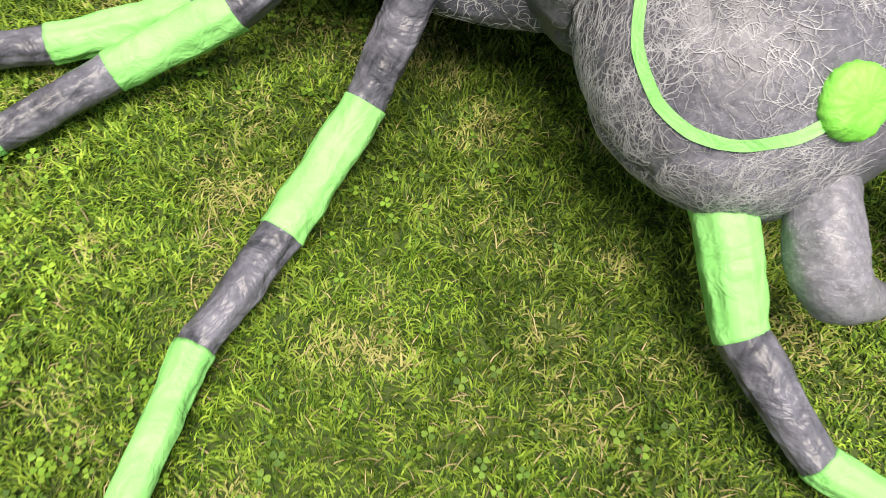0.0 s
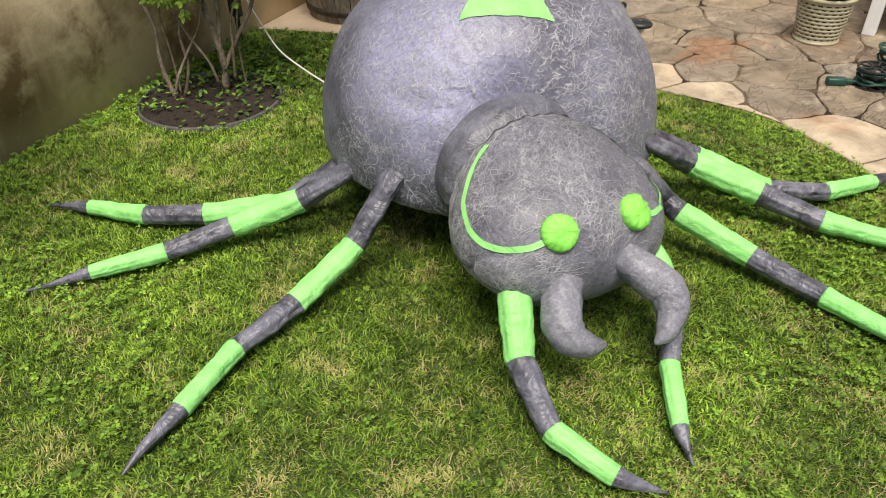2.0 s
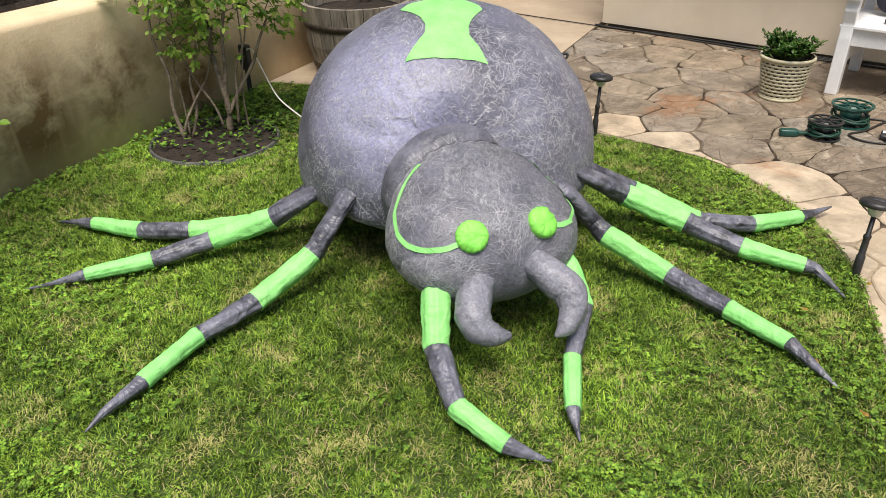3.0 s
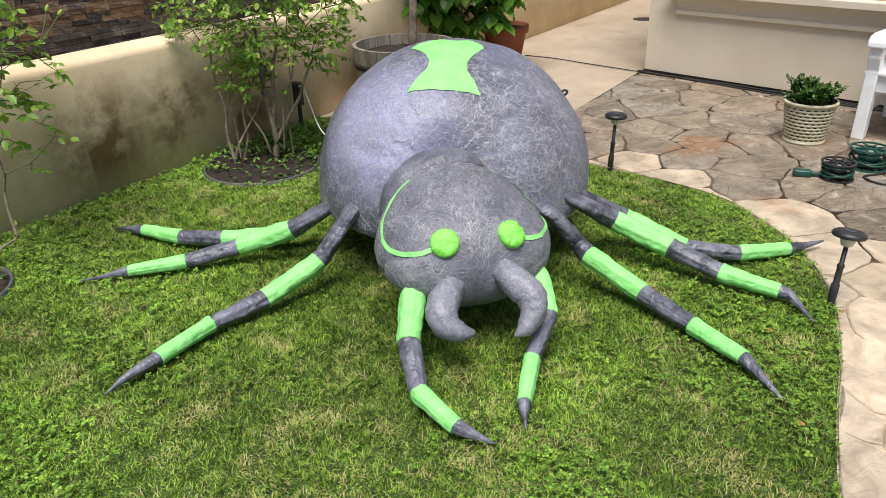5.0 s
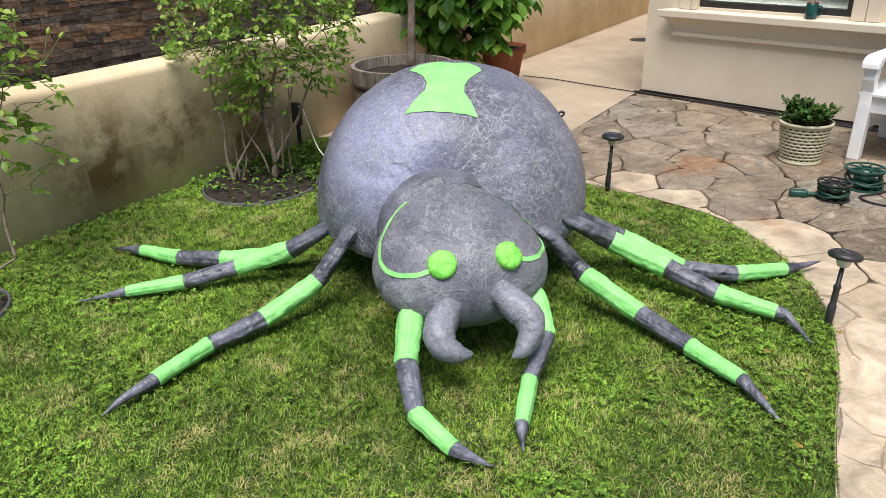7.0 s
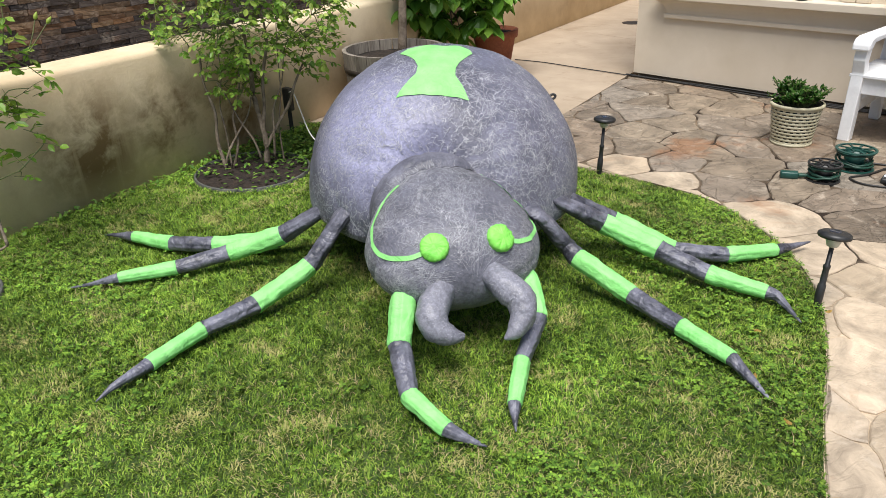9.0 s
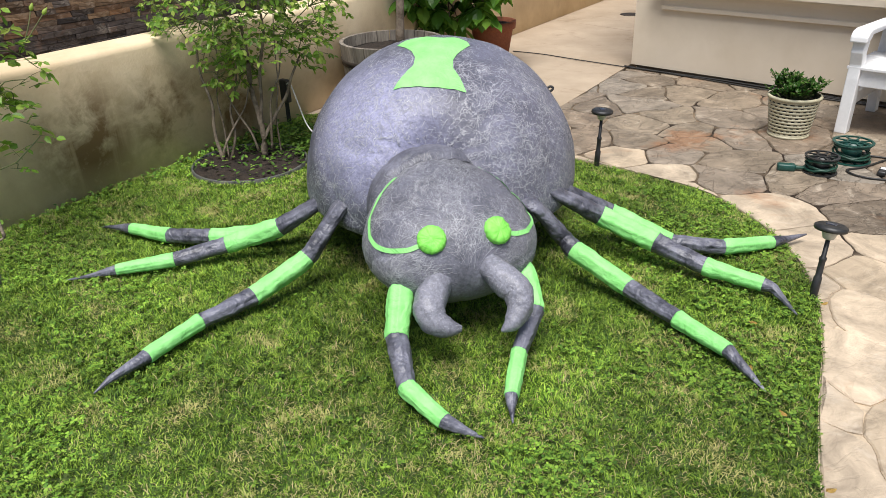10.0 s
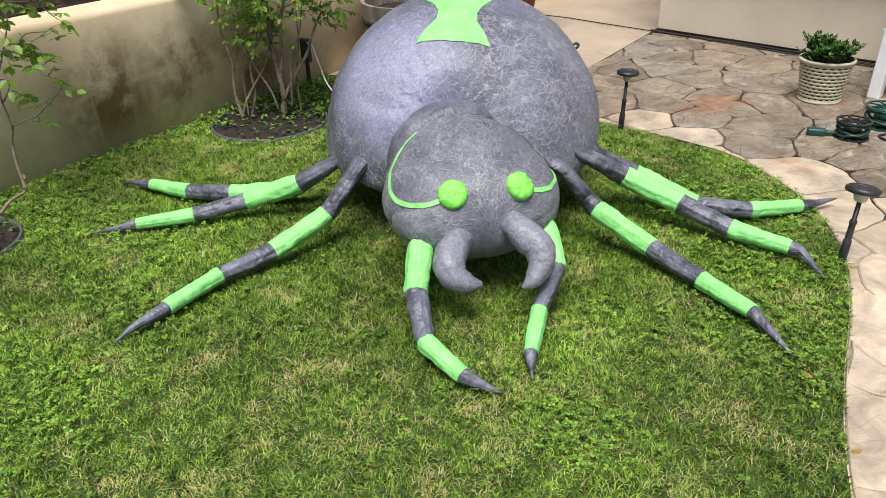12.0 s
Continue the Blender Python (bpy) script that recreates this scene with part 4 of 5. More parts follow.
# ---- roses ----
def rose_bush(name, base, canes, crown, count, seed, size, label):
    """Woody canes that fork into thin shoots, each shoot carrying leaves of five leaflets."""
    rng = random.Random(seed)
    ob = thing(name, base, label, "shrub")
    leaf_bm, shoot_bm = bmesh.new(), bmesh.new()
    tips = []
    for root, top, r in canes:
        a, b = Vector(root), Vector(top)
        pts = [a]
        for k in range(1, 5):
            p = a.lerp(b, k / 4) + Vector((rng.uniform(-1, 1), rng.uniform(-1, 1), rng.uniform(-0.3, 0.3))) * 0.032 * (k < 4)
            pts.append(p)
        part("cane", tube(pts, [r, r * 0.9, r * 0.8, r * 0.65, r * 0.45], seg=8, step=0.25, rough=0.25), M_BARK, ob, "grey woody cane")
        for k in (2, 3, 4):
            for _ in range(3):
                tips.append(pts[k])
    cx, cy, cz, rx, ry, rz = crown
    ends = []
    for k in range(count):
        while True:
            d = Vector((rng.uniform(-1, 1), rng.uniform(-1, 1), rng.uniform(-1, 1)))
            if 0.25 < d.length < 1:
                break
        if noise.noise(d * 2.6 + Vector((seed, 0, 0))) < -0.10 - 0.25 * d.z:
            continue
        end = Vector((cx + d.x * rx, cy + d.y * ry, cz + d.z * rz))
        start = min(tips, key=lambda t: (t - end).length)
        if k % 3 == 0:
            mid = start.lerp(end, 0.5) + Vector((rng.uniform(-1, 1), rng.uniform(-1, 1), 0.6)) * 0.05
            add_tube(shoot_bm, [start, mid, end], [0.004, 0.003, 0.0018], seg=5, step=0.34)
            tips.append(mid)
        ends.append((start, end))
    for start, end in ends:
        out = (end - Vector((cx, cy, cz - rz * 0.6))).normalized()
        yaw = math.atan2(out.y, out.x) + rng.uniform(-1.1, 1.1)
        stalk = Matrix.Translation(end) @ Matrix.Rotation(yaw, 4, "Z") @ Matrix.Rotation(rng.uniform(-0.5, 0.95), 4, "Y")
        n = 5 if rng.random() < 0.75 else 3
        ls = size * rng.uniform(0.75, 1.25)
        add_tube(shoot_bm, [stalk @ Vector((-ls * 0.8, 0, 0)), stalk @ Vector((ls * 0.7, 0, 0.003)), stalk @ Vector((ls * 1.6, 0, -0.004))], [0.0014, 0.0012, 0.0008], seg=4, step=0.5)
        for j in range(n):
            if j == n - 1:
                off, ang = ls * 1.6, 0.0
            else:
                off, ang = ls * (0.45 + 0.62 * (j // 2)), (1 if j % 2 else -1) * rng.uniform(0.8, 1.2)
            leaf_blade(leaf_bm, stalk @ Matrix.Translation((off, 0, 0)) @ Matrix.Rotation(ang, 4, "Z") @ Matrix.Rotation(rng.uniform(-0.8, 0.8), 4, "X") @ Matrix.Rotation(rng.uniform(-0.2, 0.6), 4, "Y"),
                       ls * rng.uniform(0.85, 1.2), ls * rng.uniform(0.62, 0.8))
    tagged(part("shoot_growth", shoot_bm, M_STEM, ob, "thin green shoots"), kind="stuff")
    tagged(part("leaves", leaf_bm, M_ROSE, ob, "pale green rose leaves", smooth=False), kind="stuff")
    return ob


rose_bush("rose_bush", (-0.12, 2.40, 0), [((-0.30, 2.42, 0), (-0.42, 2.62, 0.72), 0.013), ((-0.26, 2.44, 0), (-0.16, 2.55, 0.62), 0.010), ((-0.30, 2.40, 0.0), (-0.10, 2.52, 0.45), 0.009),
                                          ((-0.05, 2.50, 0), (-0.12, 2.62, 0.85), 0.021), ((-0.04, 2.49, 0.12), (0.22, 2.66, 0.62), 0.013), ((-0.05, 2.50, 0.2), (-0.02, 2.72, 0.95), 0.013),
                                          ((-0.28, 2.47, 0), (-0.30, 2.60, 0.80), 0.006), ((0.0, 2.52, 0.05), (0.12, 2.60, 0.70), 0.008), ((-0.08, 2.48, 0.05), (-0.30, 2.50, 0.55), 0.008), ((0.05, 2.55, 0.0), (0.06, 2.75, 0.9), 0.006)],
          (-0.08, 2.66, 0.96, 0.62, 0.46, 0.58), 1850, 3, 0.034, "leafy pale green rose bush growing against the garden wall")
rose_bush("rose_bush", (-1.10, 0.72, 0), [((-1.06, 0.80, 0), (-0.955, 1.10, 0.10), 0.011), ((-0.955, 1.10, 0.10), (-0.975, 1.16, 0.52), 0.008), ((-0.975, 1.16, 0.52), (-0.90, 1.30, 0.95), 0.005), ((-1.10, 0.86, 0.02), (-1.14, 1.10, 0.6), 0.007)],
          (-0.93, 1.29, 0.86, 0.22, 0.25, 0.48), 150, 11, 0.046, "sparse young rose bush with bare canes in a ring bed")

for k, (foot, tip) in enumerate((((-0.80, 1.38, 0.92), (-0.69, 1.474, 1.08)), ((-0.86, 1.36, 1.0), (-0.837, 1.40, 1.19)), ((-0.78, 1.40, 0.95), (-0.735, 1.46, 1.10)))):
    a, b = Vector(foot), Vector(tip)
    bud = thing("rosebud", a, "closed green rosebud on a thin shoot of the young rose", "rosebud", "rosebuds")
    part("stalk", tube([a, a.lerp(b, 0.5) + Vector((0.01, 0, 0.01)), b], [0.003, 0.0024, 0.002], seg=6), M_STEM, bud)
    m = Matrix.Translation(b) @ (b - a).to_track_quat("Z", "Y").to_matrix().to_4x4()
    part("bud", lathe(m, [(0.002, 0), (0.008, 0.006), (0.010, 0.016), (0.007, 0.028), (0.002, 0.038)], 10), M_ROSE, bud)

# low weeds between the wall and the first bed, and round the second
weed_bm = bmesh.new()
rng = random.Random(21)
for k in range(1060):
    if k < 900:
        x, y = rng.gauss(0.04, 0.28), rng.gauss(2.80, 0.26)
    else:
        s = rng.uniform(-0.4, 2.0)
        p = WALL_AT + WALL_ALONG * s + WALL_OUT * abs(rng.gauss(0.03, 0.06))
        x, y = p.x, p.y
    if x < wall_x(y) + 0.03 or y > 3.35:
        continue
    m = Matrix.Translation((x, y, rng.uniform(0.0, 0.05))) @ Matrix.Rotation(rng.uniform(0, 6.28), 4, "Z") @ Matrix.Rotation(rng.uniform(-0.9, 0.0), 4, "Y")
    leaf_blade(weed_bm, m, rng.uniform(0.02, 0.045), rng.uniform(0.015, 0.03))
for cx, cy, r in RINGS:       # seedlings on the soil of the beds
    for k in range(170):
        q, d = rng.uniform(0, math.tau), r * math.sqrt(rng.random())
        if noise.noise((cx + d * math.cos(q) * 7, cy + d * math.sin(q) * 7, 3)) < 0.0:
            continue
        m = Matrix.Translation((cx + d * math.cos(q), cy + d * math.sin(q), rng.uniform(0.012, 0.05))) @ Matrix.Rotation(rng.uniform(0, 6.28), 4, "Z") @ Matrix.Rotation(rng.uniform(-0.7, 0.2), 4, "Y")
        leaf_blade(weed_bm, m, rng.uniform(0.02, 0.04), rng.uniform(0.014, 0.026))
tagged(mesh_object("weeds", weed_bm, M_WEED, False), "low green weeds along the foot of the garden wall", "weeds", kind="stuff")

# ---- half barrel with a young tree, and the potted shrub ----
BARREL = Vector((0.68, 3.80, -0.004))
barrel = thing("half_barrel", BARREL, "weathered oak half barrel planter with dark hoops", "planter")
for k in range(22):
    a0, a1 = math.tau * (k + 0.03) / 22, math.tau * (k + 0.97) / 22
    bm = bmesh.new()
    cols = []
    for r, z in ((0.330, 0.0), (0.380, 0.22), (0.406, 0.50), (0.374, 0.50), (0.350, 0.22), (0.300, 0.0)):
        cols.append([bm.verts.new(BARREL + Vector((r * math.cos(q), r * math.sin(q), z))) for q in (a0, (a0 + a1) / 2, a1)])
    for x, y in zip(cols, cols[1:] + cols[:1]):
        for j in range(2):
            bm.faces.new((x[j], x[j + 1], y[j + 1], y[j]))
    bm.faces.new([c[0] for c in cols][::-1])
    bm.faces.new([c[2] for c in cols])
    bmesh.ops.recalc_face_normals(bm, faces=bm.faces[:])
    part("stave", bm, M_STAVE, barrel, smooth=False)
for z, r in ((0.07, 0.348), (0.36, 0.395)):
    part("hoop", lathe(Matrix.Translation(BARREL), [(r - 0.006, z - 0.022), (r + 0.001, z - 0.022), (r + 0.007, z + 0.022), (r - 0.004, z + 0.022)], 66, False), M_HOOP, barrel, "dark rusted iron hoop")
bm = lathe(Matrix.Translation(BARREL), [(0.360, 0.42), (0.25, 0.435), (0.12, 0.44), (0.01, 0.442)], 40)
for v in bm.verts:
    v.co.z += 0.008 * noise.noise(v.co * 30)
part("soil", bm, M_SOIL, barrel, "dry soil")


def broadleaf(name, base, trunk, crown, count, seed, label, leaf=0.11):
    rng = random.Random(seed)
    ob = thing(name, base, label, "shrub")
    tr, lf = bmesh.new(), bmesh.new()
    add_tube(tr, trunk, [0.036, 0.032, 0.026, 0.016][:len(trunk)], seg=10, step=0.25, rough=0.12)
    cx, cy, cz, rx, ry, rz = crown
    for k in range(count):
        d = Vector((rng.gauss(0, 1), rng.gauss(0, 1), rng.gauss(0, 1))).normalized() * rng.uniform(0.55, 1.0)
        if noise.noise(d * 2.4 + Vector((seed, 3, 0))) < -0.25:
            continue
        c = Vector((cx + d.x * rx, cy + d.y * ry, cz + d.z * rz))
        if k % 4 == 0:
            add_tube(tr, [Vector((cx, cy, cz - rz * 0.5)), Vector((cx, cy, cz - rz * 0.2)).lerp(c, 0.6), c], [0.008, 0.006, 0.003], seg=5, step=0.5)
        yaw0 = rng.uniform(0, 6.28)
        for j in range(rng.choice((4, 5, 6))):
            m = Matrix.Translation(c) @ Matrix.Rotation(yaw0 + j * 1.2 + rng.uniform(-0.2, 0.2), 4, "Z") @ Matrix.Rotation(rng.uniform(0.1, 0.75), 4, "Y")
            l = leaf * rng.uniform(0.7, 1.2)
            broad_blade(lf, m @ Matrix.Translation((0.012, 0, 0)), l, l * 0.62, 0.3)
    part("trunk", tr, M_BARK, ob, "slender brown trunk and twigs")
    tagged(part("leaves", lf, M_BROAD, ob, "broad dark green leaves", smooth=False), kind="stuff")
    return ob


broadleaf("potted_tree", (0.73, 3.98, 0.42), [(0.73, 3.98, 0.42), (0.745, 4.0, 0.75), (0.76, 4.02, 1.15), (0.78, 4.05, 1.6)], (0.80, 4.1, 1.8, 0.5, 0.5, 0.38), 70, 5, "slender young tree standing in the half barrel")
POT = Vector((1.50, 5.26, -0.004))
pot = thing("terracotta_pot", POT, "red-brown terracotta pot beside the path wall", "planter")
part("body", lathe(Matrix.Translation(POT), [(0.15, 0), (0.20, 0.30), (0.20, 0.31), (0.225, 0.312), (0.23, 0.38), (0.205, 0.38), (0.19, 0.33)], 40), M_TERRA, pot)
part("soil", lathe(Matrix.Translation(POT), [(0.195, 0.345), (0.1, 0.355), (0.01, 0.358)], 32), M_SOIL, pot, "potting soil")
broadleaf("potted_shrub", POT + Vector((0, 0, 0.35)), [POT + Vector((0, 0, 0.35)), POT + Vector((-0.08, -0.08, 0.5)), POT + Vector((-0.25, -0.3, 0.7))], (1.08, 4.90, 0.90, 0.70, 0.52, 0.56), 330, 9, "dense broad-leaved green shrub in a terracotta pot", 0.165)

# ---- basket planter ----
BK = Vector((3.43, 2.80, 0.0))
basket = thing("basket_planter", BK, "cream woven basket planter on the flagstones", "planter")
core = Matrix.Translation(BK)
part("liner", lathe(core, [(0.115, 0.004), (0.152, 0.262), (0.146, 0.262), (0.11, 0.02)], 48), M_BLACK, basket, "dark inner liner")
for k in range(11):
    z = 0.010 + 0.0228 * k
    r = 0.120 + 0.0372 * (z / 0.262)
    part("weaver", lathe(core, [(r, z), (r + 0.0035, z + 0.001), (r + 0.0052, z + 0.007), (r + 0.005, z + 0.013), (r + 0.0015, z + 0.0145)], 72, False), M_WICKER, basket)
    bm = bmesh.new()
    for q in range(22):       # short uprights that leave slits between them
        a = math.tau * (q + 0.5 * (k % 2)) / 22
        add_box(bm, core @ Matrix.Rotation(a, 4, "Z") @ Matrix.Translation((r + 0.0015, 0, z + 0.012)), 0.005, 0.017, 0.0125)
    tagged(part("weave", bm, M_WICKER, basket, smooth=False), kind="stuff")
part("rim", lathe(core, [(0.152, 0.252), (0.166, 0.252), (0.170, 0.262), (0.166, 0.272), (0.154, 0.272)], 64, False), M_WICKER, basket)
part("foot_ring", lathe(core, [(0.112, 0), (0.130, 0), (0.132, 0.010), (0.126, 0.016)], 64), M_WICKER, basket)
part("soil", lathe(core, [(0.147, 0.235), (0.08, 0.245), (0.01, 0.247)], 32), M_SOIL, basket)
jade = thing("succulent", BK + Vector((0, 0, 0.24)), "bushy green jade succulent growing in the basket", "plant")
rng = random.Random(4)
st, lf = bmesh.new(), bmesh.new()
for k in range(60):
    q, r = rng.uniform(0, 6.28), 0.135 * math.sqrt(rng.random())
    root = BK + Vector((r * 0.6 * math.cos(q), r * 0.6 * math.sin(q), 0.235))
    lift = 0.10 + 0.09 * noise.noise((math.cos(q) * 1.4, math.sin(q) * 1.4, 5)) + rng.uniform(-0.02, 0.03)
    top = BK + Vector((r * 1.45 * math.cos(q), r * 1.45 * math.sin(q), 0.25 + max(0.03, lift)))
    add_tube(st, [root, root.lerp(top, 0.6) + Vector((0, 0, 0.01)), top], [0.006, 0.005, 0.004], seg=6, step=0.5)
    for j in range(11):
        c = root.lerp(top, rng.uniform(0.45, 1.0))
        m = Matrix.Translation(c) @ Matrix.Rotation(rng.uniform(0, 6.28), 4, "Z") @ Matrix.Rotation(rng.uniform(-0.9, 0.25), 4, "Y")
        leaf_blade(lf, m, rng.uniform(0.030, 0.046), rng.uniform(0.022, 0.032), -0.1, -0.12)
bmesh.ops.solidify(lf, geom=lf.faces[:], thickness=0.003)
tagged(part("stems", st, M_STEM, jade), kind="stuff")
tagged(part("leaves", lf, M_JADE, jade, "fleshy dark green leaves", smooth=False), kind="stuff")

# ---- white bench ----
U, V = HOUSE_ALONG, -HOUSE_OUT
BENCH = Vector((3.77, 2.86, 0.0))
BM = Matrix(((U.x, V.x, 0, BENCH.x), (U.y, V.y, 0, BENCH.y), (0, 0, 1, 0), (0, 0, 0, 1)))
bench = thing("bench", BENCH, "white painted wooden garden bench with a navy cushion", "bench")


def slab(m, outline, y0, y1, bevel=0.006):
    """A board cut to an outline in the x-z plane, from y0 to y1."""
    bm = bmesh.new()
    a = [bm.verts.new(m @ Vector((x, y0, z))) for x, z in outline]
    b = [bm.verts.new(m @ Vector((x, y1, z))) for x, z in outline]
    bm.faces.new(a)
    bm.faces.new(b[::-1])
    for k in range(len(a)):
        j = (k + 1) % len(a)
        bm.faces.new((a[k], b[k], b[j], a[j]))
    bmesh.ops.recalc_face_normals(bm, faces=bm.faces[:])
    bmesh.ops.bevel(bm, geom=bm.edges[:], offset=bevel, segments=2, profile=0.5, affect="EDGES")
    return bm


SIDE = BM @ Matrix.Rotation(radians(90), 4, "Z")      # x towards the back, y towards the left end
for shift in (0.0, 1.30):
    S = BM @ Matrix.Translation((shift, 0, 0)) @ Matrix.Rotation(radians(90), 4, "Z")
    part("front_leg", slab(S, [(-0.045, 0), (0.035, 0), (0.06, 0.40), (0.065, 0.47), (0.035, 0.52), (0.055, 0.60), (-0.03, 0.60), (-0.045, 0.53), (-0.02, 0.45), (-0.03, 0.36)], -0.075, 0.0), M_WHITE, bench, smooth=False)
    part("rear_leg", slab(S, [(0.60, 0), (0.68, 0), (0.62, 0.40), (0.70, 0.88), (0.63, 0.88), (0.54, 0.40)], -0.07, -0.005), M_WHITE, bench, smooth=False)
    part("side_stretcher", slab(S, [(0.02, 0.17), (0.62, 0.17), (0.61, 0.25), (0.02, 0.25)], -0.055, -0.02), M_WHITE, bench, smooth=False)
    part("arm_rest", slab(S, [(-0.075, 0.595), (-0.07, 0.635), (-0.04, 0.665), (0.03, 0.675), (0.62, 0.655), (0.62, 0.62), (0.04, 0.635), (0.0, 0.60)], -0.09, 0.015, 0.01), M_WHITE, bench, smooth=False)
part("front_apron", box(BM @ Matrix.Translation((0.63, 0.02, 0.31)), 1.26, 0.03, 0.105, 0.005), M_WHITE, bench, smooth=False)
for k in range(6):
    part("seat_slat", box(BM @ Matrix.Translation((0.63, 0.02 + 0.095 * k, 0.418)), 1.28, 0.085, 0.022, 0.005), M_WHITE, bench, smooth=False)
for k in range(9):
    part("back_slat", box(BM @ Matrix.Translation((0.10 + 0.14 * k, 0.63, 0.44)) @ Matrix.Rotation(-0.15, 4, "X"), 0.07, 0.02, 0.42, 0.004), M_WHITE, bench, smooth=False)
part("top_rail", box(BM @ Matrix.Translation((0.63, 0.69, 0.85)), 1.36, 0.035, 0.08, 0.008), M_WHITE, bench, smooth=False)
cush_m = BM @ Matrix.Translation((0.33, 0.43, 0.67)) @ Matrix.Rotation(radians(-16), 4, "X")
bm = bmesh.new()
bmesh.ops.create_uvsphere(bm, u_segments=40, v_segments=24, radius=1.0)
for v in bm.verts:
    x, y, z = v.co
    sg = lambda t, p: math.copysign(abs(t) ** p, t)
    v.co = cush_m @ Vector((0.24 * sg(x, 0.45), 0.085 * y * (1 - 0.1 * abs(x)), 0.225 * sg(z, 0.45)))
tagged(mesh_object("cushion", bm, M_CUSHION), "dark navy square cushion leaning on the bench", "cushion")
tagged(mesh_object("seat_pad", box(BM @ Matrix.Translation((0.72, 0.33, 0.441)), 1.02, 0.42, 0.05, 0.02), M_CUSHION), "dark navy seat pad lying on the bench", "cushion")


# ---- cord reels and cables ----
def reel(name, c, r, h, mat_disc, label, seed):
    rng = random.Random(seed)
    c = Vector(c)
    ob = thing(name, c, label, "cord reel", "cord reels on the patio")
    for z in (0.0, h):
        m = Matrix.Translation(c + Vector((0, 0, z)))
        flange = part("flange", lathe(m, [(r * 0.86, 0), (r, 0.001), (r, 0.007), (r * 0.86, 0.008), (r * 0.86, 0)], 40, False), mat_disc, ob, "spoked plastic flange", smooth=False)
        part("boss", lathe(m, [(r * 0.24, 0), (r * 0.32, 0), (r * 0.32, 0.008), (r * 0.24, 0.008), (r * 0.24, 0)], 24, False), mat_disc, flange, smooth=False)
        for k in range(8):
            part("spoke", box(m @ Matrix.Rotation(math.tau * k / 8, 4, "Z") @ Matrix.Translation((r * 0.59, 0, 0.001)), r * 0.62, 0.010, 0.006, 0), mat_disc, flange, smooth=False)
    part("hub", lathe(Matrix.Translation(c), [(r * 0.5, 0.006), (r * 0.5, h)], 24), mat_disc, ob)
    pts = []
    turns = 9
    for k in range(turns * 16):
        q = math.tau * k / 16
        f = k / (turns * 16)
        rr = r * (0.80 + 0.10 * math.sin(f * 11 + seed) + 0.03 * rng.uniform(-1, 1))
        pts.append(c + Vector((rr * math.cos(q), rr * math.sin(q), 0.018 + (h - 0.03) * (0.5 + 0.5 * math.sin(f * 19)) + 0.004 * rng.uniform(-1, 1))))
    part("wound_cord", tube(pts, 0.007, seg=6, step=1), M_CORD, ob, "wound dark green cord")
    return ob


reel("cord_reel", (3.345, 2.09, 0.0), 0.095, 0.095, M_BLACK, "small black cord reel with green cord on the patio", 1)
reel("cord_reel", (3.600, 2.275, 0.0), 0.115, 0.115, M_REEL, "large green cord reel with green cord on the patio", 2)
plug = thing("outlet_plug", (3.17, 2.11, 0), "dark green outdoor outlet block on a cord", "plug")
pm = Matrix.Translation((3.165, 2.125, 0.0)) @ Matrix.Rotation(-0.25, 4, "Z")
part("block", box(pm, 0.10, 0.05, 0.042, 0.01), M_REEL, plug)
part("neck", tube([pm @ Vector(p) for p in ((0.045, 0, 0.02), (0.085, 0.0, 0.022), (0.12, 0.0, 0.025), (0.16, 0.01, 0.03))], [0.016, 0.011, 0.008, 0.007], seg=8), M_CORD, plug)
black = thing("remote_plug", (3.62, 2.05, 0), "black cord with a white-buttoned remote switch on the patio", "remote switch")
part("cord", tube([(3.98, 2.33, 0.01), (3.80, 2.25, 0.008), (3.68, 2.17, 0.01), (3.60, 2.13, 0.008), (3.50, 2.09, 0.008), (3.53, 1.99, 0.008), (3.66, 1.93, 0.008), (3.85, 1.95, 0.008), (4.1, 2.02, 0.008), (4.5, 2.2, 0.008)], 0.006, seg=7), M_CABLE, black)
rm = Matrix.Translation((3.68, 2.04, 0.0)) @ Matrix.Rotation(0.95, 4, "Z")
part("switch_body", box(rm, 0.10, 0.045, 0.03, 0.008), M_BLACK, black)
part("button", box(rm @ Matrix.Translation((0.01, 0, 0.03)), 0.034, 0.03, 0.004, 0.0015), M_WHITE, black, "white square button")
second = thing("extension_cord", (3.7, 2.3, 0), "black extension cord trailing over the flagstones", "cord")
part("cord", tube([(3.72, 2.33, 0.01), (3.80, 2.30, 0.008), (3.92, 2.22, 0.008), (4.10, 2.24, 0.008), (4.5, 2.36, 0.008)], 0.006, seg=7), M_CABLE, second)
part("plug_end", box(Matrix.Translation((3.715, 2.335, 0.0)), 0.035, 0.03, 0.03, 0.006), M_BLACK, second)
for k in range(3):
    off = [0.012 + 0.022 * k + 0.02 * math.sin(1.7 * k + 0.9 * j) for j in range(12)]
    pts = [HOUSE_AT + HOUSE_ALONG * (-0.06 + 0.30 * j + 0.03 * k) + HOUSE_OUT * (off[j] + (0.012 if k else 0.0)) + Vector((0, 0, 0.009 + 0.006 * (k % 2))) for j in range(12)]
    tagged(mesh_object("cable_run", tube(pts, 0.006, seg=7, step=0.34), M_CABLE), "black cable lying along the foot of the house wall", "cable", "cables by the house")
# the cross crack of the path, drawn as a thin dark tube
crack_line = [(2.74, 4.80, 0.006), (2.3, 5.18, 0.006), (2.0, 5.45, 0.006), (1.72, 5.62, 0.006)]
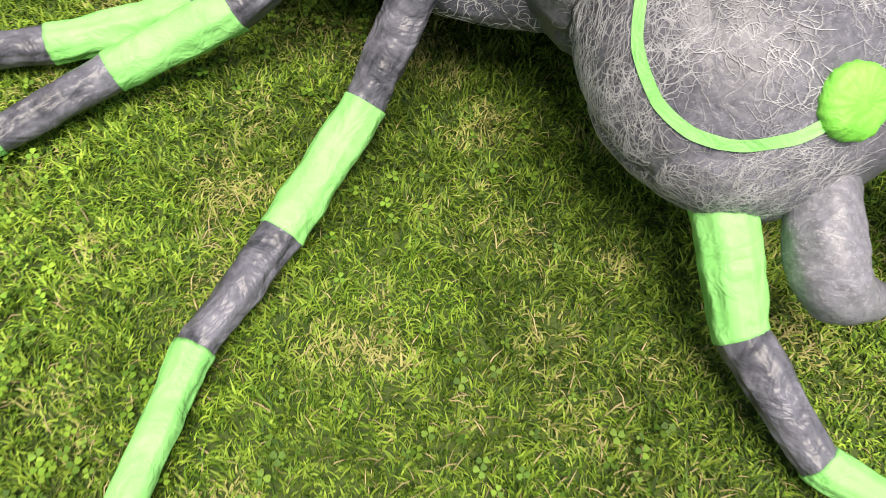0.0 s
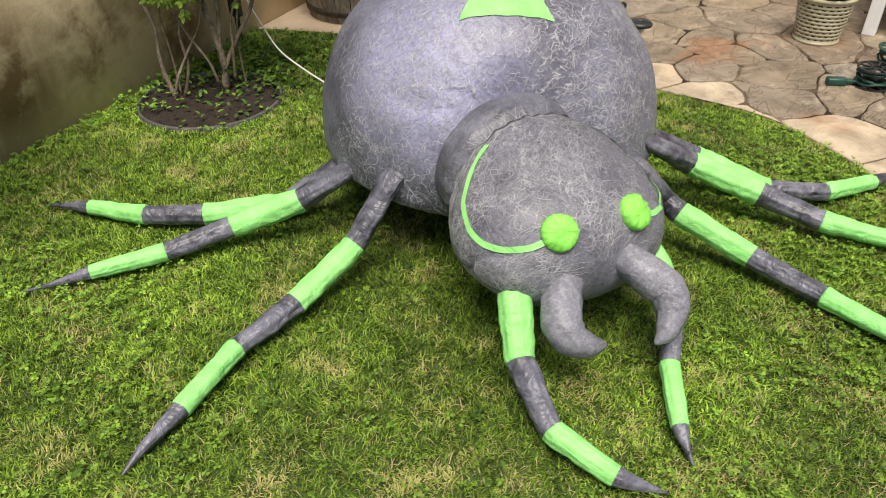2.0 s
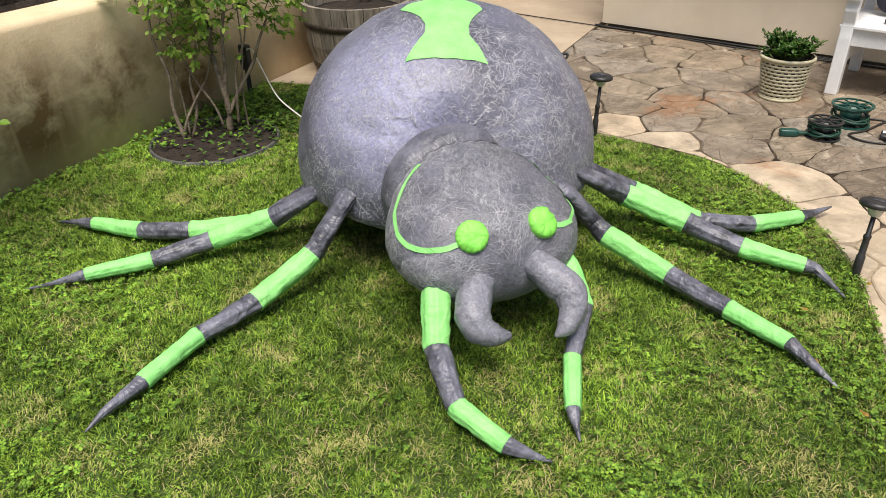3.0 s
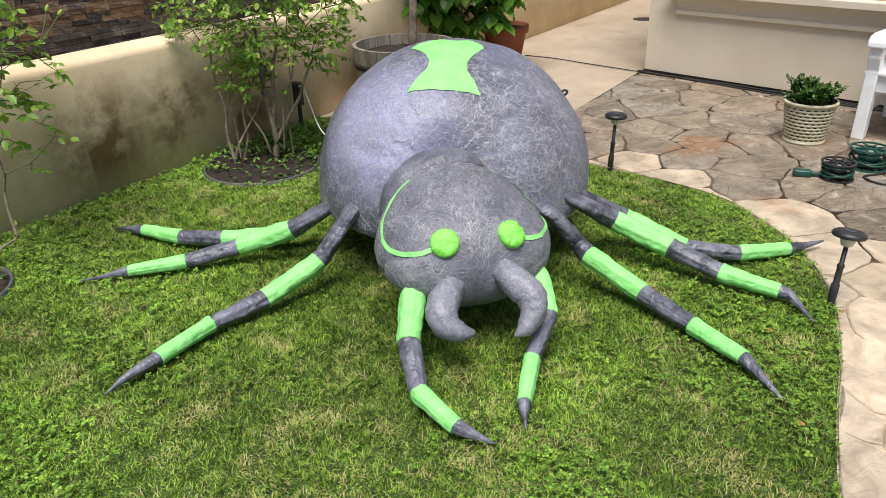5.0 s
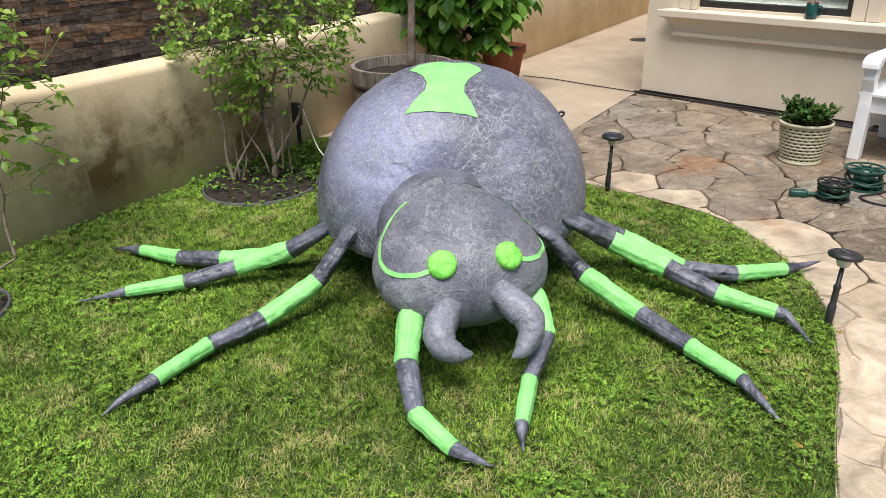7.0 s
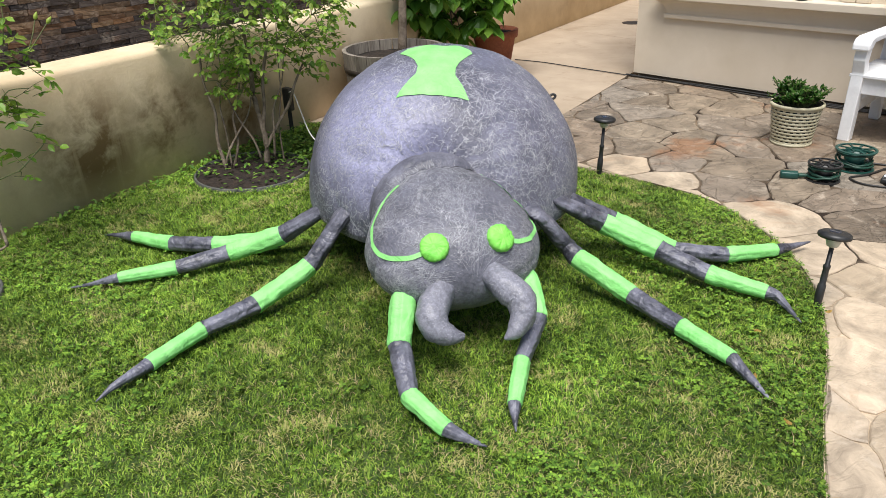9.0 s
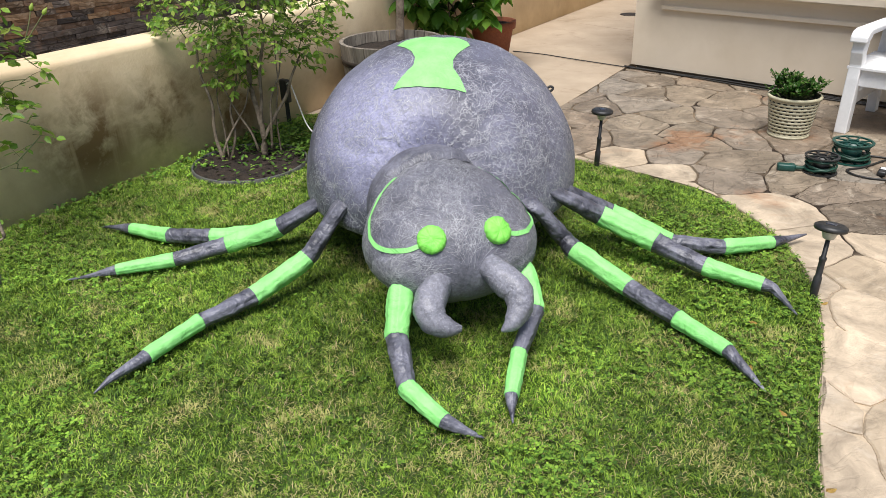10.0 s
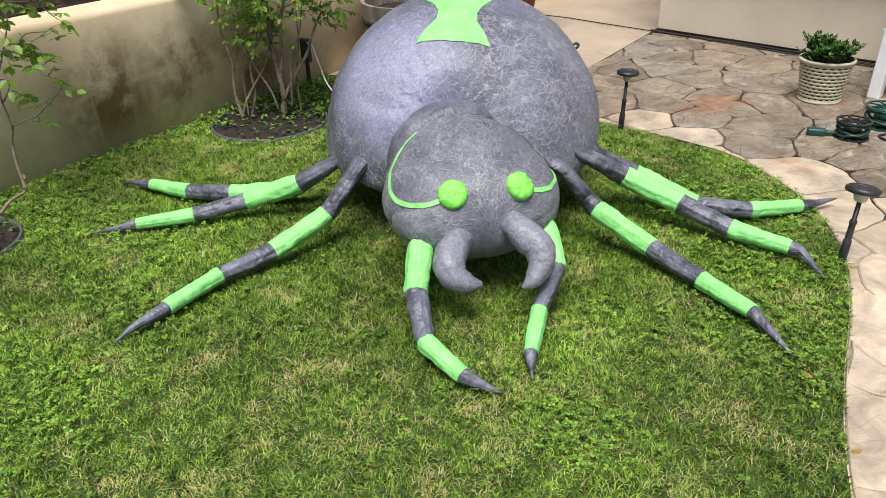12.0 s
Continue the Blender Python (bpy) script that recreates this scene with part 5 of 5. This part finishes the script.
tagged(mesh_object("thin_cable", tube(crack_line, 0.005, seg=6), M_CABLE), "thin dark tube drawn along the crack across the concrete path", "cable")
drain = thing("drain_cover", on_path(7.6, 0.75) + (0.0,), "dark round drain cover set in the path", "drain")
dc = Vector(on_path(7.6, 0.75) + (-0.003,))
part("cover", lathe(Matrix.Translation(dc), [(0.13, 0), (0.13, 0.003), (0.10, 0.005), (0.01, 0.005)], 32), M_HOOP, drain)

# ---- lawn: blades, thatch and clover ----
def inside(x, y, poly):
    hit = np.zeros(len(x), bool)
    for (x0, y0), (x1, y1) in zip(poly, poly[1:] + poly[:1]):
        cut = (y0 > y) != (y1 > y)
        hit ^= cut & (x < (x1 - x0) * (y - y0) / (y1 - y0 + 1e-12) + x0)
    return hit


def scatter(count, rs, poly, x0=-2.0, x1=2.85, y0=-1.55, y1=3.5):
    x, y = rs.uniform(x0, x1, count), rs.uniform(y0, y1, count)
    keep = inside(x, y, poly)
    for cx, cy, r in RINGS:
        keep &= (x - cx) ** 2 + (y - cy) ** 2 > (r + 0.015) ** 2
    keep &= ((x - 1.165) / 0.34) ** 2 + ((y - 1.41) / 0.37) ** 2 > 1
    return x[keep], y[keep]


def wave(x, y, seed):
    """A soft uneven field between about -1 and 1."""
    rs = np.random.RandomState(seed)
    v = np.zeros_like(x)
    for k in range(14):
        f = 1.6 * 1.32 ** k
        a = rs.uniform(0, math.tau)
        v += np.sin(f * (x * math.cos(a) + y * math.sin(a)) + rs.uniform(0, 6.28)) / (1 + 0.22 * k)
    return v / 3.0


def blades(name, count, seed, length, width, lean, material, label, outer=False):
    rs = np.random.RandomState(seed)
    x, y = scatter(count, rs, LAWN, -4.1, 2.2, -3.6, 1.2) if outer else scatter(count, rs, LAWN)
    if outer:
        away = (x < -2.0) | (y < -1.55)
        x, y = x[away], y[away]
    if name == "thatch":       # straw gathers in worn patches, most of all before the spider
        worn = 0.3 + 0.5 * wave(x * 1.6, y * 1.6, 17) + 0.6 * np.exp(-((x - 1.25) / 0.7) ** 2 - ((y + 0.35) / 0.5) ** 2)
        kept = rs.uniform(0, 1, len(x)) < worn
        x, y = x[kept], y[kept]
    n = len(x)
    h = rs.uniform(*length, n) * (1 + 0.22 * wave(x, y, 5))
    w = rs.uniform(*width, n)
    # tufts: blades of one tuft share a leaning and a height
    cell = (np.floor((x + 0.012 * np.sin(y * 61)) / 0.042).astype(np.int64) * 7919 + np.floor((y + 0.012 * np.sin(x * 57)) / 0.042).astype(np.int64) * 104729) % 4096
    az = rs.uniform(0, math.tau, 4096)[cell] + rs.normal(0, 1.25, n)
    ln = np.clip(rs.uniform(*lean, n) + rs.uniform(-0.3, 0.3, 4096)[cell], 0.15, 1.5)
    h *= rs.uniform(0.72, 1.25, 4096)[cell]
    turn = az + rs.normal(0, 0.5, n) + math.pi / 2
    dx, dy = np.cos(az), np.sin(az)
    px, py = np.cos(turn) * w / 2, np.sin(turn) * w / 2
    z0 = np.full(n, -0.014)
    m = 0.55
    mx, my, mz = x + dx * h * m * np.sin(ln * 0.6), y + dy * h * m * np.sin(ln * 0.6), z0 + h * m * np.cos(ln * 0.6)
    tx, ty, tz = mx + dx * h * (1 - m) * np.sin(ln * 1.5), my + dy * h * (1 - m) * np.sin(ln * 1.5), mz + h * (1 - m) * np.cos(np.minimum(ln * 1.5, 1.75))
    v = np.stack([np.stack([x - px, y - py, z0], 1), np.stack([x + px, y + py, z0], 1), np.stack([mx + px * 0.85, my + py * 0.85, mz], 1),
                  np.stack([mx - px * 0.85, my - py * 0.85, mz], 1), np.stack([tx, ty, tz], 1)], 1).reshape(-1, 3)
    base = np.arange(n) * 5
    loops = np.stack([base, base + 1, base + 2, base + 3, base + 3, base + 2, base + 4], 1).ravel()
    sizes = np.tile([4, 3], n)
    return tagged(fast_mesh(name, v, loops, sizes, material), label, "grass", kind="stuff")


blades("grass", 760000, 31, (0.016, 0.038), (0.0024, 0.0050), (0.55, 1.45), M_GRASS, "green short lawn grass with dry tufts")
blades("thatch", 52000, 32, (0.025, 0.055), (0.0015, 0.003), (0.9, 1.45), M_THATCH, "dry straw-coloured thatch between the grass")

blades("grass", 190000, 33, (0.022, 0.044), (0.005, 0.010), (0.3, 1.35), M_GRASS, "green short lawn grass on the open side of the yard", True)
rs = np.random.RandomState(40)
x, y = scatter(90000, rs, LAWN)
f = wave(x, y, 9) + 0.7 * wave(x * 3, y * 3, 10)
keep = rs.uniform(0, 1, len(x)) < np.clip(f * 0.75 - 0.05 + 0.25 * np.exp(-((x - 1.7) / 0.7) ** 2 - ((y + 0.1) / 0.6) ** 2) - 0.22 * (x < 0.3), 0.03, 0.55)
x, y = x[keep], y[keep]
n = len(x)
size, height = rs.uniform(0.004, 0.0095, n), rs.uniform(0.012, 0.028, n)
spin, tilt = rs.uniform(0, 6.28, n), rs.uniform(-0.3, 0.3, (n, 2))
shape = [(0.05, 0.0), (0.55, 0.52), (1.1, 0.62), (1.42, 0.32), (1.30, 0.0), (1.42, -0.32), (1.1, -0.62), (0.55, -0.52)]
chunks = []
for j in range(3):
    a = spin + j * math.tau / 3
    ca, sa = np.cos(a), np.sin(a)
    pts = []
    for u, w in shape:
        lx, ly = (u * ca - w * sa) * size, (u * sa + w * ca) * size
        pts.append(np.stack([x + lx, y + ly, height + lx * tilt[:, 0] + ly * tilt[:, 1] + 0.18 * size * abs(w)], 1))
    chunks.append(np.stack(pts, 1))
v = np.concatenate(chunks, 0).reshape(-1, 3)
loops = np.arange(len(v))
tagged(fast_mesh("clover", v, loops, np.full(3 * n, 8), M_CLOVER), "bright green clover patches in the lawn", "clover", kind="stuff")

# ---- flagstones, last ----
def clip(poly, px, py, nx, ny):
    out = []
    for (x0, y0), (x1, y1) in zip(poly, poly[1:] + poly[:1]):
        d0, d1 = (x0 - px) * nx + (y0 - py) * ny, (x1 - px) * nx + (y1 - py) * ny
        if d0 <= 0:
            out.append((x0, y0))
        if d0 * d1 < 0:
            t = d0 / (d0 - d1)
            out.append((x0 + (x1 - x0) * t, y0 + (y1 - y0) * t))
    return out


bm = bmesh.new()
hc, along = HOUSE_AT, HOUSE_ALONG
far = hc + along * 4.2
patio_out = [(1.53, 2.75), (hc.x, hc.y), (far.x, far.y), (5.7, -2.3), (2.14, -2.3)] + [(p[0], p[1]) for p in EDGE[::-1] if p[0] > 1.5 and p[1] > -2.3]
bm = add_prism(bmesh.new(), [(float(a), float(b)) for a, b in patio_out][::-1], -0.055, -0.010)
bmesh.ops.triangulate(bm, faces=bm.faces[:])
bmesh.ops.recalc_face_normals(bm, faces=bm.faces[:])
patio = tagged(mesh_object("patio", bm, M_JOINT, False), "stamped flagstone patio with dark recessed joints", "patio", kind="structure")
rng = random.Random(12)
seeds = []
GX, GY = 0.37, 0.31
for i in range(-4, 28):
    for j in range(-2, 28):
        sx = 0.9 + GX * (i + 0.5 * (j % 2)) + rng.uniform(-0.13, 0.13)
        sy = -2.9 + GY * j + rng.uniform(-0.12, 0.12)
        if rng.random() < (0.26 if sy > 1.0 or sx > 3.4 else 0.5):
            continue
        seeds.append((sx, sy))
near_edge = np.array([(p[0], p[1]) for p in EDGE])
line_n = (WALL_OUT.x, WALL_OUT.y)
for sx, sy in seeds:
    if sx > 5.75 or sy > 5.2 or sy < -2.35:
        continue
    poly = [(sx - 0.9, sy - 0.9), (sx + 0.9, sy - 0.9), (sx + 0.9, sy + 0.9), (sx - 0.9, sy + 0.9)]
    gap = rng.uniform(0.003, 0.010) if sy > 0.75 or sx > 3.3 else rng.uniform(0.0008, 0.002)
    for ox, oy in seeds:
        d = math.hypot(ox - sx, oy - sy)
        if 0 < d < 1.7:
            nx, ny = (ox - sx) / d, (oy - sy) / d
            poly = clip(poly, sx + nx * (d / 2 - gap), sy + ny * (d / 2 - gap), nx, ny)
    poly = clip(poly, hc.x + HOUSE_OUT.x * 0.004, hc.y + HOUSE_OUT.y * 0.004, -HOUSE_OUT.x, -HOUSE_OUT.y)
    poly = clip(poly, PATH_LINE.x + line_n[0] * 0.006, PATH_LINE.y + line_n[1] * 0.006, -line_n[0], -line_n[1]) if poly else poly
    if len(poly) < 3:
        continue
    # rounded corners and uneven edges, then cut back to the lawn's rim
    poly = [(a[0] + (b[0] - a[0]) * t, a[1] + (b[1] - a[1]) * t) for a, b in zip(poly, poly[1:] + poly[:1]) for t in (0.11, 0.89)]
    edge = []
    for (x0, y0), (x1, y1) in zip(poly, poly[1:] + poly[:1]):
        steps = max(1, int(math.hypot(x1 - x0, y1 - y0) / 0.045))
        for k in range(steps):
            t = k / steps
            x, y = x0 + (x1 - x0) * t, y0 + (y1 - y0) * t
            q, q2 = noise.noise_vector((x * 4.5, y * 4.5, 2.0)), noise.noise_vector((x * 19, y * 19, 5.0))
            edge.append((x + 0.045 * q.x + 0.009 * q2.x, y + 0.045 * q.y + 0.009 * q2.y))
    kept = []
    arr = np.array(edge)
    lawn_in = inside(arr[:, 0], arr[:, 1], [(float(a), float(b)) for a, b in LAWN])
    if lawn_in.all():
        continue
    for (x, y), bad in zip(edge, lawn_in):
        if bad:
            d = np.hypot(near_edge[:, 0] - x, near_edge[:, 1] - y)
            k = int(d.argmin())
            a, b = near_edge[max(0, k - 1)], near_edge[min(len(near_edge) - 1, k + 1)]
            t = (b - a) / (np.hypot(*(b - a)) + 1e-9)
            w = np.array((x, y)) - near_edge[k]
            p = near_edge[k] + t * float(w @ t)
            x, y = float(p[0]) + 0.006, float(p[1]) + 0.003
        if not kept or math.hypot(x - kept[-1][0], y - kept[-1][1]) > 0.006:
            kept.append((x, y))
    if len(kept) < 4:
        continue
    area = 0.5 * sum(a[0] * b[1] - b[0] * a[1] for a, b in zip(kept, kept[1:] + kept[:1]))
    if abs(area) < 0.003:
        continue
    cx, cy = sum(p[0] for p in kept) / len(kept), sum(p[1] for p in kept) / len(kept)
    lift = rng.uniform(-0.002, 0.002)
    tx, ty = rng.uniform(-0.006, 0.006), rng.uniform(-0.006, 0.006)
    bm = bmesh.new()
    rings = []
    for inset, z in ((0.0, -0.012), (0.0, -0.006), (0.006, -0.001), (0.02, 0.0)):
        ring = []
        for x, y in kept:
            d = math.hypot(x - cx, y - cy) + 1e-6
            f = max(0.0, 1 - inset / d)
            px, py = cx + (x - cx) * f, cy + (y - cy) * f
            ring.append(bm.verts.new((px, py, z + (lift + tx * (px - cx) + ty * (py - cy)) * (z > -0.01))))
        rings.append(ring)
    for a, b in zip(rings, rings[1:]):
        for k in range(len(a)):
            bm.faces.new((a[k], a[(k + 1) % len(a)], b[(k + 1) % len(a)], b[k]))
    bm.faces.new(rings[-1])
    bmesh.ops.recalc_face_normals(bm, faces=bm.faces[:])
    st = mesh_object("flagstone", bm, M_PALE if cy < 0.95 + 0.5 * noise.noise((cx * 1.3, cy * 1.3, 4)) or (cx - 2.0) + 0.9 * (cy - 2.3) < 0.42 else M_FLAG, False)
    st.parent = patio

# ledger stones of the neighbouring wall
rng = random.Random(77)
shapes = []
for k in range(14):
    bm = bmesh.new()
    l, h, d = rng.uniform(0.10, 0.30), 0.040, rng.uniform(0.012, 0.034)
    add_box(bm, Matrix.Translation((0, 0, 0)), l, d * 2, h)
    for v in bm.verts:
        v.co += Vector((rng.uniform(-1, 1) * 0.004, rng.uniform(-1, 1) * 0.005, rng.uniform(-1, 1) * 0.003))
    data = bpy.data.meshes.new("ledger_stone")
    bm.to_mesh(data)
    bm.free()
    data.materials.append(M_LEDGE)
    shapes.append((l, data))
rest = bmesh.new()
pieces = 0
for row in range(64):
    z = 0.05 + 0.0435 * row
    s = -3.2 + rng.uniform(0, 0.2)
    while s < 5.4:
        l, data = rng.choice(shapes)
        m = VENEER @ Matrix.Translation((s + l / 2, 0.004, z))
        if 0.3 < s < 3.0 and 0.58 < z < 1.28 and pieces < 300:
            ob = new("ledger_stone", data)
            ob.matrix_basis = m
            ob.parent = veneer
            pieces += 1
        elif z > 0.3:
            add_box(rest, m, l, rng.uniform(0.025, 0.075), 0.040)
        s += l + 0.004
ob = mesh_object("ledger_stones", rest, M_LEDGE, False)
ob.parent = veneer
tagged(ob, kind="stuff")
